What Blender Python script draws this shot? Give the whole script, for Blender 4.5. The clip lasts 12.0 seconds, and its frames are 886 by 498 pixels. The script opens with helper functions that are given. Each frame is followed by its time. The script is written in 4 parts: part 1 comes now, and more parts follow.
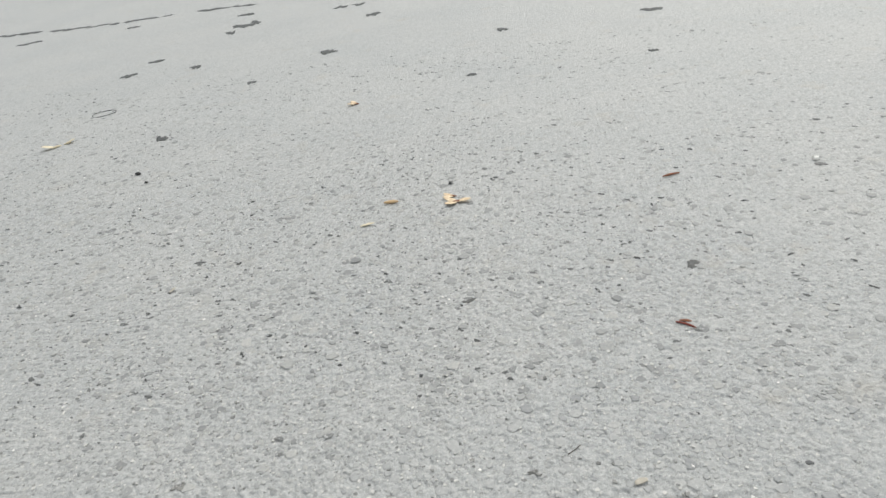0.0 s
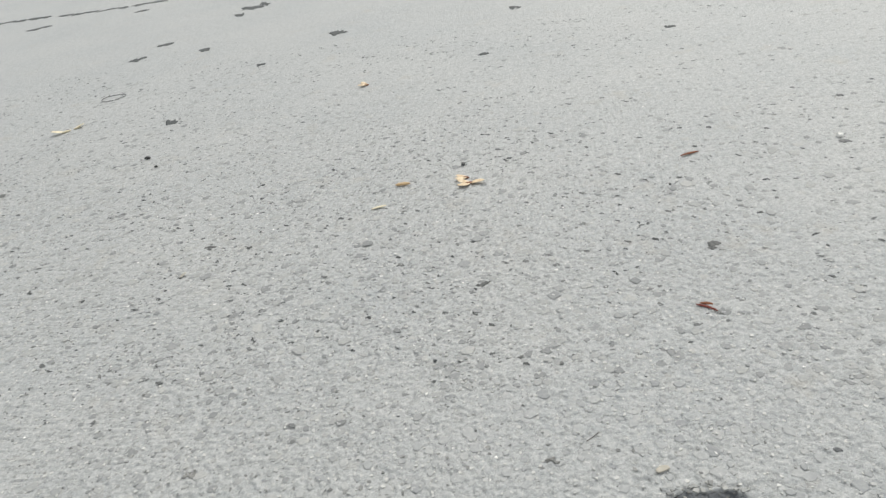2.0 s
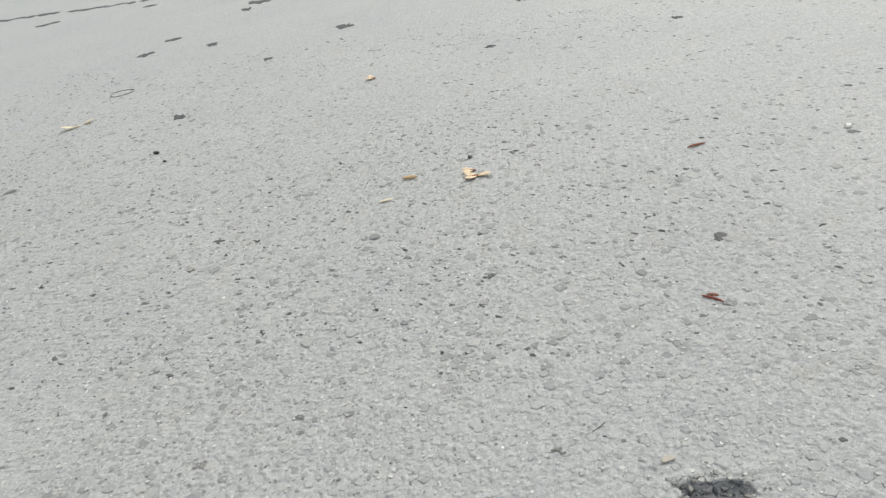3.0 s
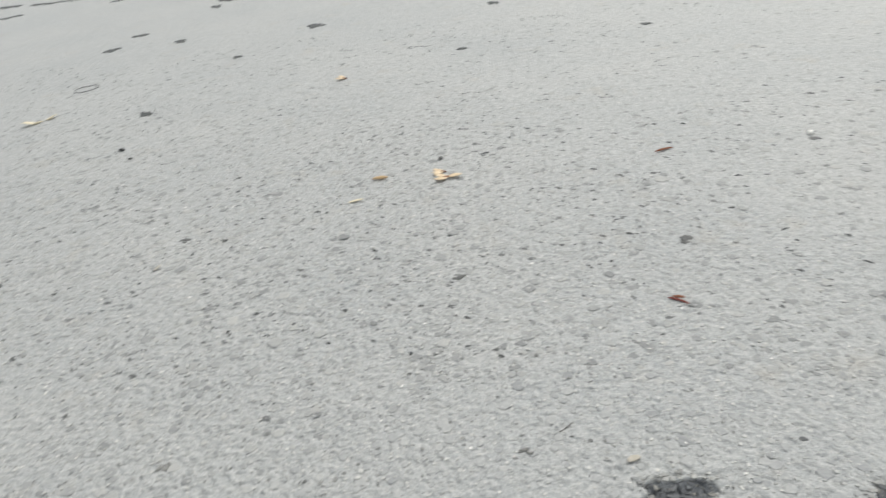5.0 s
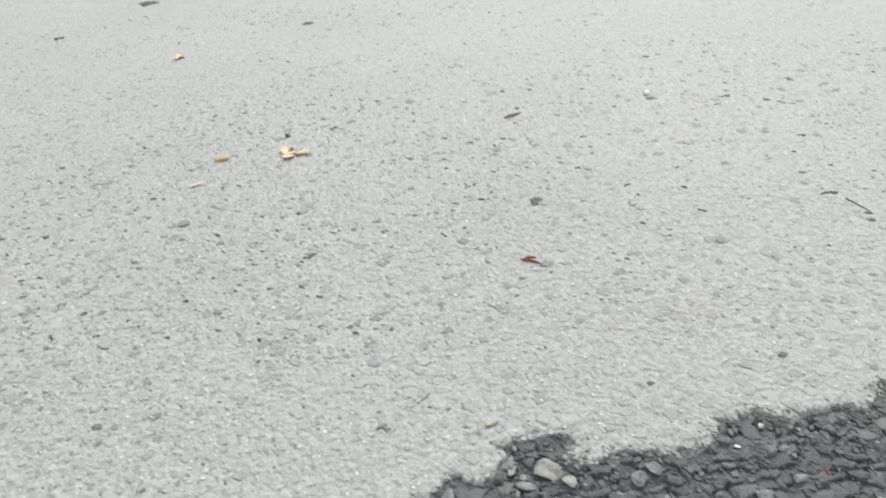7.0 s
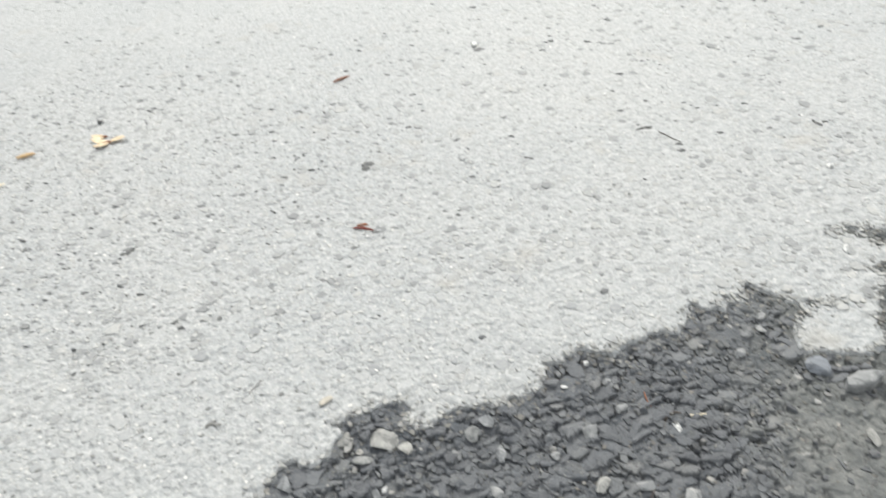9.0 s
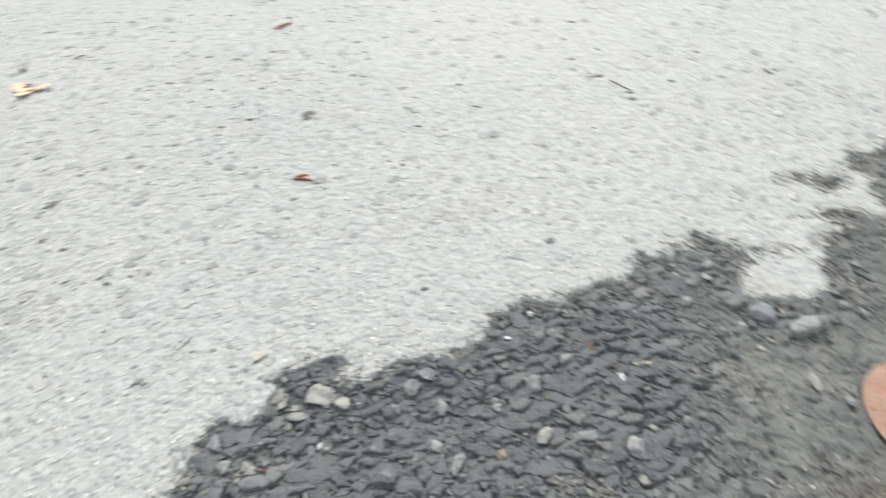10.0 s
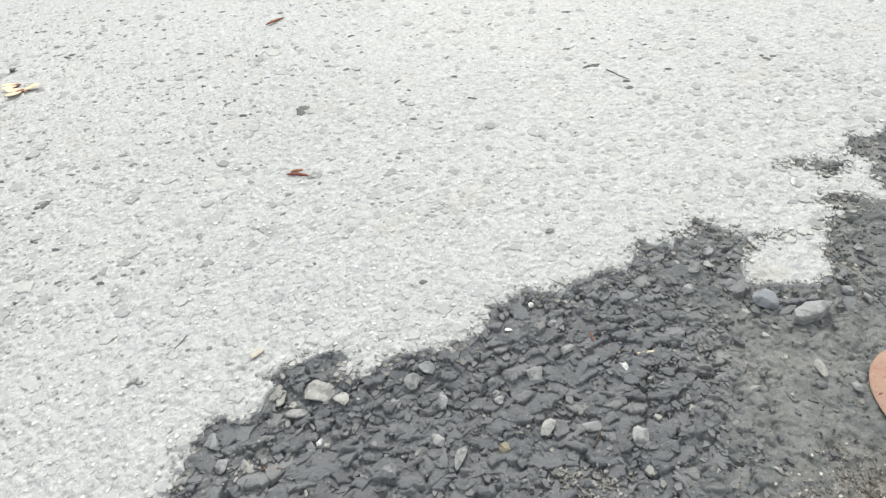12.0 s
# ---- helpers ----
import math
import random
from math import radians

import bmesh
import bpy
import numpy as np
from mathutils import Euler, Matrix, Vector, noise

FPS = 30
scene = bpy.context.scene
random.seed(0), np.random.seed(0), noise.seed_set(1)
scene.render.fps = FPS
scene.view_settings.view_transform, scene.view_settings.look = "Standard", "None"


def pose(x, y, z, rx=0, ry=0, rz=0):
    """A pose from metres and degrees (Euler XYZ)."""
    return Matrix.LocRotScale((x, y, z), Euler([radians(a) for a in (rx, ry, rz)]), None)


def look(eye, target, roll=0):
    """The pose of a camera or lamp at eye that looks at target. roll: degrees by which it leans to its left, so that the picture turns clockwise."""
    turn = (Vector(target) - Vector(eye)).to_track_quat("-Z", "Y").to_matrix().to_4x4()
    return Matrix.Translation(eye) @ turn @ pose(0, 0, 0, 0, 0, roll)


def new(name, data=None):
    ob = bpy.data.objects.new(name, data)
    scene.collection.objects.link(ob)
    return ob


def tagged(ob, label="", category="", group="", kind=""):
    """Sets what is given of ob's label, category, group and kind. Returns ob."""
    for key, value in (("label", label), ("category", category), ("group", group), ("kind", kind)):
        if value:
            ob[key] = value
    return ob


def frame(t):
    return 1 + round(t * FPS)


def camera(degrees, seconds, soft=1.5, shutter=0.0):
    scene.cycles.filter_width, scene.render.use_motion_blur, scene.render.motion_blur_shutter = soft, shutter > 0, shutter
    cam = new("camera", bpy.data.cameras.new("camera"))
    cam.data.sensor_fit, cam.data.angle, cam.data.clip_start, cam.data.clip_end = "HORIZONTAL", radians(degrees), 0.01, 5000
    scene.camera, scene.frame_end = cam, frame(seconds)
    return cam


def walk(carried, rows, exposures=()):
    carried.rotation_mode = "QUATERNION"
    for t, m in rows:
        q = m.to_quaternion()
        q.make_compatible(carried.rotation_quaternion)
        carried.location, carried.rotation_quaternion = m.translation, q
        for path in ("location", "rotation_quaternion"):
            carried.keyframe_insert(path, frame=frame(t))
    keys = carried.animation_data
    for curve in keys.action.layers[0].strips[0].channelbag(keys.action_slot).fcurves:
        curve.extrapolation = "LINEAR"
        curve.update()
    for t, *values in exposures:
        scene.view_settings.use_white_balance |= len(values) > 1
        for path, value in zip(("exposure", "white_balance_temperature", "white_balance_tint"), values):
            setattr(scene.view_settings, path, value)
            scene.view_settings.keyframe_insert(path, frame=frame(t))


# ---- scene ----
cam = camera(64.6, 12.0, 1.35, 1.0)
PATH = [
    (0, (0.449, 0.401, 0.617), (0.172, 2.12, -0.367), -8.6),
    (0.5, (0.447, 0.407, 0.611), (0.165, 2.114, -0.392), -8.6),
    (1, (0.448, 0.413, 0.612), (0.147, 2.113, -0.397), -9.2),
    (1.5, (0.448, 0.413, 0.611), (0.152, 2.119, -0.392), -9.3),
    (2, (0.444, 0.421, 0.605), (0.129, 2.112, -0.416), -9.7),
    (2.5, (0.445, 0.417, 0.607), (0.115, 2.102, -0.418), -10.1),
    (3, (0.447, 0.416, 0.607), (0.108, 2.094, -0.427), -10.4),
    (3.2, (0.441, 0.414, 0.606), (0.1, 2.09, -0.43), -10.3),
    (4.8, (0.443, 0.414, 0.604), (0.155, 2.094, -0.442), -8.5),
    (5, (0.448, 0.416, 0.604), (0.192, 2.105, -0.436), -8.5),
    (5.5, (0.461, 0.418, 0.611), (0.271, 2.118, -0.426), -8.7),
    (6, (0.459, 0.429, 0.598), (0.375, 2.132, -0.448), -8.2),
    (6.5, (0.468, 0.437, 0.579), (0.494, 2.12, -0.501), -7.4),
    (7, (0.48, 0.439, 0.566), (0.57, 2.096, -0.55), -6.4),
    (7.1, (0.486, 0.44, 0.5642), (0.5696, 2.0917, -0.5646), -6.32),
    (7.2, (0.492, 0.441, 0.5624), (0.5748, 2.0878, -0.5831), -6.24),
    (7.3, (0.498, 0.442, 0.5606), (0.5976, 2.0828, -0.5925), -6.16),
    (7.4, (0.504, 0.443, 0.5588), (0.6645, 2.0731, -0.5901), -6.08),
    (7.5, (0.51, 0.444, 0.557), (0.71, 2.065, -0.597), -6),
    (7.6, (0.513, 0.448, 0.5605), (0.7596, 2.0619, -0.593), -5.95),
    (7.7, (0.516, 0.452, 0.564), (0.787, 2.062, -0.592), -5.9),
    (9.3, (0.558, 0.445, 0.542), (0.969, 1.937, -0.725), -6),
    (9.5, (0.558, 0.454, 0.531), (1.008, 1.916, -0.756), -4.3),
    (9.7, (0.566, 0.4536, 0.5262), (1.0132, 1.9044, -0.7713), -4.62),
    (9.8, (0.57, 0.4534, 0.5238), (1.0244, 1.8959, -0.7861), -4.78),
    (9.9, (0.574, 0.4532, 0.5214), (1.019, 1.8927, -0.7996), -4.94),
    (10, (0.578, 0.453, 0.519), (1.034, 1.883, -0.802), -5.1),
    (10.1, (0.5802, 0.453, 0.5192), (1.0943, 1.8641, -0.832), -4.94),
    (10.2, (0.5824, 0.453, 0.5194), (1.1226, 1.8552, -0.8501), -4.78),
    (10.3, (0.5846, 0.453, 0.5196), (1.1448, 1.8484, -0.834), -4.62),
    (10.4, (0.5868, 0.453, 0.5198), (1.151, 1.8479, -0.8149), -4.46),
    (10.5, (0.589, 0.453, 0.52), (1.152, 1.85, -0.796), -4.3),
    (11, (0.586, 0.46, 0.519), (1.125, 1.879, -0.783), -5.4),
    (11.5, (0.593, 0.468, 0.513), (1.117, 1.883, -0.8), -6.4),
    (11.9, (0.579, 0.4578, 0.5083), (1.0445, 1.8802, -0.8167), -6.03),
    (12, (0.578, 0.457, 0.508), (1.039, 1.88, -0.818), -6),
]
# the picture brightens as the dark ground fills it
EXPOSURES = [(0.0, 0.26), (4.9, 0.26), (6.0, 0.25), (6.8, 0.39), (7.6, 0.69), (9.4, 0.74), (12.0, 0.83)]
walk(cam, [(t, look(eye, target, roll)) for t, eye, target, roll in PATH], EXPOSURES)

# ---- sky and sun: bright overcast ----
SUN_ELEVATION, SUN_TURN = 46.0, 25.0   # degrees; the light comes from beyond the road, a little to +x
world = bpy.data.worlds.new("overcast_sky")
scene.world = world
world.use_nodes = True
wn, wl = world.node_tree.nodes, world.node_tree.links
sky = wn.new("ShaderNodeTexSky")
sky.sky_type = "NISHITA"
sky.sun_disc = False
sky.sun_elevation, sky.sun_rotation = radians(SUN_ELEVATION), radians(SUN_TURN)
sky.air_density, sky.dust_density, sky.ozone_density = 1.0, 6.0, 1.0
soften = wn.new("ShaderNodeMix")
soften.data_type = "RGBA"
soften.inputs[0].default_value = 0.72            # cloud cover evens out the blue
soften.inputs[7].default_value = (7.4, 7.6, 7.55, 1)
wl.new(sky.outputs[0], soften.inputs[6])
wl.new(soften.outputs[2], wn["Background"].inputs[0])
wn["Background"].inputs[1].default_value = 0.095

lamp = bpy.data.lights.new("sun", "SUN")
lamp.energy, lamp.angle, lamp.color = 1.5, radians(10), (0.97, 0.985, 0.94)
sun = new("sun", lamp)
az = radians(SUN_TURN)
el = radians(SUN_ELEVATION)
sun.matrix_world = look((20 * math.sin(az) * math.cos(el), 20 * math.cos(az) * math.cos(el), 20 * math.sin(el)), (0, 0, 0))


# ---- plane noise ----
def lattice(ix, iy, seed):
    h = (ix.astype(np.int64) * 374761393 + iy.astype(np.int64) * 668265263 + seed * 1442695041) & 0xFFFFFFFF
    h = ((h ^ (h >> 13)) * 1274126177) & 0xFFFFFFFF
    return ((h ^ (h >> 16)) & 0xFFFF) / 65535.0


def vnoise(x, y, size, seed=0):
    """Smooth noise from -1 to 1 with features of the given size."""
    x, y = x / size, y / size
    ix, iy = np.floor(x), np.floor(y)
    fx, fy = x - ix, y - iy
    fx, fy = fx * fx * (3 - 2 * fx), fy * fy * (3 - 2 * fy)
    a, b = lattice(ix, iy, seed), lattice(ix + 1, iy, seed)
    c, d = lattice(ix, iy + 1, seed), lattice(ix + 1, iy + 1, seed)
    return 2 * ((a * (1 - fx) + b * fx) * (1 - fy) + (c * (1 - fx) + d * fx) * fy) - 1


def fbm(x, y, size, octaves=3, seed=0):
    total = 0
    for k in range(octaves):
        total = total + vnoise(x + 3.1 * k, y - 1.7 * k, size / 2 ** k, seed + k) * 0.55 ** k
    return total


def cells(x, y, size, seed=0):
    """Nearest and second distance to scattered points, two random values of the nearest and the way to it."""
    gx, gy = x / size, y / size
    ix, iy = np.floor(gx), np.floor(gy)
    best = np.full(x.shape, 9.0)
    second, r1, r2, ox, oy = best.copy(), np.zeros(x.shape), np.zeros(x.shape), np.zeros(x.shape), np.zeros(x.shape)
    for j in (-1, 0, 1):
        for i in (-1, 0, 1):
            px, py = ix + i + lattice(ix + i, iy + j, seed), iy + j + lattice(ix + i, iy + j, seed + 7)
            d = np.hypot(px - gx, py - gy)
            near = d < best
            second = np.where(near, best, np.minimum(second, d))
            r1 = np.where(near, lattice(ix + i, iy + j, seed + 13), r1)
            r2 = np.where(near, lattice(ix + i, iy + j, seed + 17), r2)
            ox, oy = np.where(near, gx - px, ox), np.where(near, gy - py, oy)
            best = np.where(near, d, best)
    return best, second, r1, r2, ox, oy


def flakes(x, y, size, seed, low, high, tilt, share=1.0, wide=(0.55, 0.95), steep=2.2, sides=5, floor=0.004):
    """Height of overlapping angular flakes: flat tops that rise towards the verge and break off steeply. Metres."""
    gx, gy = x / size, y / size
    ix, iy = np.floor(gx), np.floor(gy)
    best = np.full(x.shape, low - floor)
    for j in (-1, 0, 1):
        for i in (-1, 0, 1):
            cx, cy = ix + i, iy + j
            dx = gx - cx - lattice(cx, cy, seed)
            dy = gy - cy - lattice(cx, cy, seed + 1)
            reach = wide[0] + (wide[1] - wide[0]) * lattice(cx, cy, seed + 2)
            turn = 6.28 * lattice(cx, cy, seed + 3)
            out = np.full(x.shape, -9.0)
            for k in range(sides):
                a = turn + k * 6.283 / sides + 0.8 * lattice(cx, cy, seed + 5 + k)
                r = reach * (0.55 + 0.45 * lattice(cx, cy, seed + 15 + k))
                out = np.maximum(out, dx * np.cos(a) + dy * np.sin(a) - r)
            level = low + (high - low) * lattice(cx, cy, seed + 25)
            slope = tilt * (lattice(cx, cy, seed + 26) - 0.12)
            side = 0.6 * tilt * (lattice(cx, cy, seed + 27) - 0.5)
            top = level - size * (dy * slope + dx * (0.35 * slope + side)) - steep * size * np.maximum(out, 0)
            top = np.where(lattice(cx, cy, seed + 28) < share, top, -1)
            best = np.maximum(best, top)
    return best


def ramp(x, a, b):
    t = np.clip((x - a) / (b - a), 0, 1)
    return t * t * (3 - 2 * t)


# ---- materials ----
class Nodes:
    """A node material in few words."""

    def __init__(self, name, roughness=0.9, specular=0.3):
        self.mat = bpy.data.materials.new(name)
        self.mat.use_nodes = True
        self.n, self.l = self.mat.node_tree.nodes, self.mat.node_tree.links
        self.bsdf = self.n["Principled BSDF"]
        self.bsdf.inputs["Roughness"].default_value = roughness
        self.bsdf.inputs["Specular IOR Level"].default_value = specular
        self.place = self.n.new("ShaderNodeNewGeometry").outputs["Position"]

    def use_object_space(self):
        self.place = self.n.new("ShaderNodeTexCoord").outputs["Object"]

    def noise(self, scale, detail=4, rough=0.6):
        t = self.n.new("ShaderNodeTexNoise")
        t.inputs["Scale"].default_value, t.inputs["Detail"].default_value, t.inputs["Roughness"].default_value = scale, detail, rough
        self.l.new(self.place, t.inputs["Vector"])
        return t.outputs["Fac"]

    def voronoi(self, scale, out="Distance"):
        t = self.n.new("ShaderNodeTexVoronoi")
        t.inputs["Scale"].default_value = scale
        self.l.new(self.place, t.inputs["Vector"])
        return t.outputs[out]

    def edges(self, scale):
        out = self.voronoi(scale)
        out.node.feature = "DISTANCE_TO_EDGE"
        return out.node.outputs["Distance"]

    def island(self):
        return self.n.new("ShaderNodeNewGeometry").outputs["Random Per Island"]

    def random(self):
        return self.n.new("ShaderNodeObjectInfo").outputs["Random"]

    def ramp(self, fac, *stops):
        r = self.n.new("ShaderNodeValToRGB")
        while len(r.color_ramp.elements) < len(stops):
            r.color_ramp.elements.new(0.5)
        for e, (at, c) in zip(r.color_ramp.elements, stops):
            e.position, e.color = at, (*c, 1)
        self.l.new(fac, r.inputs[0])
        return r.outputs[0]

    def grey(self, fac, a, b):
        return self.ramp(fac, (a, (0, 0, 0)), (b, (1, 1, 1)))

    def mix(self, fac, a, b, blend="MIX"):
        m = self.n.new("ShaderNodeMix")
        m.data_type, m.blend_type = "RGBA", blend
        for socket, v in ((m.inputs[0], fac), (m.inputs[6], a), (m.inputs[7], b)):
            if isinstance(v, (int, float)):
                socket.default_value = v
            elif isinstance(v, tuple):
                socket.default_value = (*v, 1)
            else:
                self.l.new(v, socket)
        return m.outputs[2]

    def bump(self, height, strength, distance):
        b = self.n.new("ShaderNodeBump")
        b.inputs["Strength"].default_value, b.inputs["Distance"].default_value = strength, distance
        self.l.new(height, b.inputs["Height"])
        self.l.new(b.outputs[0], self.bsdf.inputs["Normal"])

    def done(self, colour):
        if isinstance(colour, tuple):
            self.bsdf.inputs["Base Color"].default_value = (*colour, 1)
        else:
            self.l.new(colour, self.bsdf.inputs["Base Color"])
        return self.mat


def pale_asphalt():
    m = Nodes("pale_worn_asphalt", 0.62, 0.5)
    crumbs = m.noise(120, 5, 0.68)
    base = m.ramp(crumbs, (0.28, (0.33, 0.334, 0.329)), (0.41, (0.405, 0.409, 0.401)), (0.56, (0.458, 0.459, 0.447)), (0.72, (0.53, 0.528, 0.51)))
    base = m.mix(m.grey(m.noise(38, 4, 0.6), 0.40, 0.68), base, m.mix(1.0, base, (0.93, 0.935, 0.94), "MULTIPLY"))
    base = m.mix(m.grey(m.noise(2.2, 3), 0.38, 0.66), base, m.mix(1.0, base, (0.90, 0.918, 0.935), "MULTIPLY"))
    # smaller stones worn flush, greyer than the binder, and a pale broken mesh of binder round them
    for scale, depth in ((78, 0.8), (135, 0.65)):
        inside = m.mix(1.0, m.ramp(m.voronoi(scale), (0.30, (1, 1, 1)), (0.44, (0, 0, 0))), m.grey(m.voronoi(scale, "Color"), 0.42, 0.52), "MULTIPLY")
        base = m.mix(m.mix(1.0, inside, (depth, depth, depth), "MULTIPLY"), base, (0.34, 0.344, 0.334))
    mesh = m.mix(1.0, m.ramp(m.edges(105), (0.035, (1, 1, 1)), (0.11, (0, 0, 0))), m.grey(m.noise(60, 3), 0.46, 0.58), "MULTIPLY")
    base = m.mix(m.mix(1.0, mesh, (0.45, 0.45, 0.45), "MULTIPLY"), base, (0.56, 0.558, 0.54))
    # sand grains, some pale and some dark
    base = m.mix(m.grey(m.noise(420, 2), 0.62, 0.69), base, (0.58, 0.58, 0.555))
    base = m.mix(m.grey(m.noise(300, 3, 0.7), 0.655, 0.70), base, (0.25, 0.251, 0.247))
    # pale worn ridges and fine dark cracks winding between the grains
    base = m.mix(m.ramp(m.noise(125, 3, 0.6), (0.455, (0, 0, 0)), (0.495, (0.4, 0.4, 0.4)), (0.505, (0.4, 0.4, 0.4)), (0.545, (0, 0, 0))), base, (0.60, 0.60, 0.575))
    base = m.mix(m.ramp(m.noise(72, 3, 0.65), (0.575, (0, 0, 0)), (0.592, (0.5, 0.5, 0.5)), (0.60, (0.5, 0.5, 0.5)), (0.617, (0, 0, 0))), base, (0.24, 0.24, 0.236))
    base = m.mix(1.0, base, (0.994, 1.0, 1.008), "MULTIPLY")
    # faint brown dust
    base = m.mix(m.grey(m.noise(9, 4), 0.60, 0.85), base, (0.42, 0.395, 0.35))
    m.bump(crumbs, 0.8, 0.004)
    return m.done(base)


def embedded_stone():
    m = Nodes("embedded_grey_stone", 0.75, 0.3)
    tone = m.ramp(m.random(), (0.0, (0.29, 0.296, 0.298)), (0.15, (0.345, 0.350, 0.351)), (0.75, (0.395, 0.398, 0.394)), (1.0, (0.435, 0.436, 0.426)))
    tone = m.mix(m.grey(m.noise(200, 4, 0.7), 0.42, 0.66), tone, m.mix(1.0, tone, (1.22, 1.215, 1.19), "MULTIPLY"))
    m.bump(m.noise(380, 3), 0.35, 0.001)
    return m.done(tone)


def chip_stone(name, *stops):
    m = Nodes(name, 0.8, 0.3)
    tone = m.ramp(m.island(), *stops)
    tone = m.mix(m.grey(m.noise(300, 3), 0.4, 0.7), tone, m.mix(1.0, tone, (1.25, 1.23, 1.18), "MULTIPLY"))
    m.bump(m.noise(420, 3), 0.35, 0.001)
    return m.done(tone)


def dark_ground():
    m = Nodes("broken_dark_asphalt_and_dirt", 0.88, 0.3)
    tar = m.ramp(m.noise(70, 6, 0.7), (0.3, (0.100, 0.106, 0.114)), (0.55, (0.160, 0.168, 0.177)), (0.75, (0.222, 0.229, 0.233)))
    dirt = m.ramp(m.noise(45, 6, 0.75), (0.32, (0.116, 0.123, 0.122)), (0.50, (0.163, 0.170, 0.166)), (0.66, (0.235, 0.239, 0.228)))
    brown = m.ramp(m.noise(160, 5, 0.8), (0.33, (0.105, 0.096, 0.085)), (0.5, (0.175, 0.160, 0.140)), (0.68, (0.32, 0.292, 0.257)))
    # how far out from the broken edge: tar first, then dirt, then brown grit
    split = m.n.new("ShaderNodeSeparateXYZ")
    m.l.new(m.place, split.inputs[0])

    def line(ax, ay, c):
        a = m.n.new("ShaderNodeMath")
        a.operation = "MULTIPLY_ADD"
        a.inputs[1].default_value, a.inputs[2].default_value = ax, c
        m.l.new(split.outputs[0], a.inputs[0])
        b = m.n.new("ShaderNodeMath")
        b.operation = "MULTIPLY_ADD"
        b.inputs[1].default_value = ay
        m.l.new(split.outputs[1], b.inputs[0])
        m.l.new(a.outputs[0], b.inputs[2])
        w = m.n.new("ShaderNodeMath")
        w.operation = "MULTIPLY_ADD"
        w.inputs[1].default_value = 0.16
        m.l.new(m.noise(16, 4), w.inputs[0])
        m.l.new(b.outputs[0], w.inputs[2])
        return w.outputs[0]

    # distance past a slanting line, in metres
    to_dirt = line(0.86, -0.52, -0.86 * 0.865 + 0.52 * 0.75 - 0.08)
    to_brown = line(0.10, -0.995, -0.10 * 0.95 + 0.995 * 0.630 - 0.08)
    col = m.mix(m.grey(to_dirt, 0.0, 0.085), tar, dirt)
    col = m.mix(m.grey(to_brown, 0.0, 0.05), col, brown)
    # one dried pale patch of mud, then pale crust all over, broken up finely, and darker damp patches
    away = m.n.new("ShaderNodeVectorMath")
    away.operation = "DISTANCE"
    away.inputs[1].default_value = (0.945, 0.742, 0.0)
    m.l.new(m.place, away.inputs[0])
    dried = m.mix(1.0, m.ramp(away.outputs["Value"], (0.015, (1, 1, 1)), (0.085, (0, 0, 0))), m.grey(m.noise(85, 5, 0.75), 0.40, 0.60), "MULTIPLY")
    col = m.mix(dried, col, (0.265, 0.266, 0.25))
    crust = m.mix(1.0, m.grey(m.noise(20, 5, 0.7), 0.50, 0.62), m.grey(m.noise(190, 4, 0.7), 0.40, 0.60), "MULTIPLY")
    col = m.mix(crust, col, m.mix(m.grey(to_dirt, 0.0, 0.1), (0.165, 0.168, 0.165), (0.26, 0.261, 0.246)))
    col = m.mix(m.grey(m.noise(11, 4, 0.6), 0.50, 0.66), col, m.mix(1.0, col, (0.85, 0.865, 0.88), "MULTIPLY"))
    col = m.mix(m.grey(m.noise(380, 2), 0.64, 0.70), col, (0.30, 0.29, 0.27))
    m.bump(m.noise(210, 6, 0.78), 0.85, 0.003)
    return m.done(col)


def asphalt_lump():
    m = Nodes("dark_asphalt_lump", 0.8, 0.35)
    tone = m.ramp(m.random(), (0.0, (0.120, 0.125, 0.133)), (0.6, (0.165, 0.172, 0.181)), (0.92, (0.200, 0.206, 0.211)), (1.0, (0.24, 0.241, 0.236)))
    tone = m.mix(m.grey(m.noise(120, 5, 0.7), 0.42, 0.68), tone, (0.168, 0.174, 0.179))
    m.bump(m.noise(190, 6, 0.8), 0.9, 0.0028)
    return m.done(tone)


def pebble_stone(name, low, high, vein, rough=0.65):
    m = Nodes(name, rough, 0.4)
    tone = m.ramp(m.noise(90, 5, 0.65), (0.32, low), (0.7, high))
    tone = m.mix(m.grey(m.noise(160, 4, 0.7), 0.56, 0.72), tone, vein)
    tone = m.mix(m.grey(m.random(), 0.0, 1.0), m.mix(1.0, tone, (0.82, 0.83, 0.84), "MULTIPLY"), m.mix(1.0, tone, (1.12, 1.1, 1.06), "MULTIPLY"))
    # tar and dust still clinging to it
    tone = m.mix(m.grey(m.noise(75, 5, 0.7), 0.49, 0.59), tone, m.mix(1.0, tone, (0.55, 0.56, 0.57), "MULTIPLY"))
    m.bump(m.noise(200, 5, 0.7), 0.6, 0.002)
    return m.done(tone)


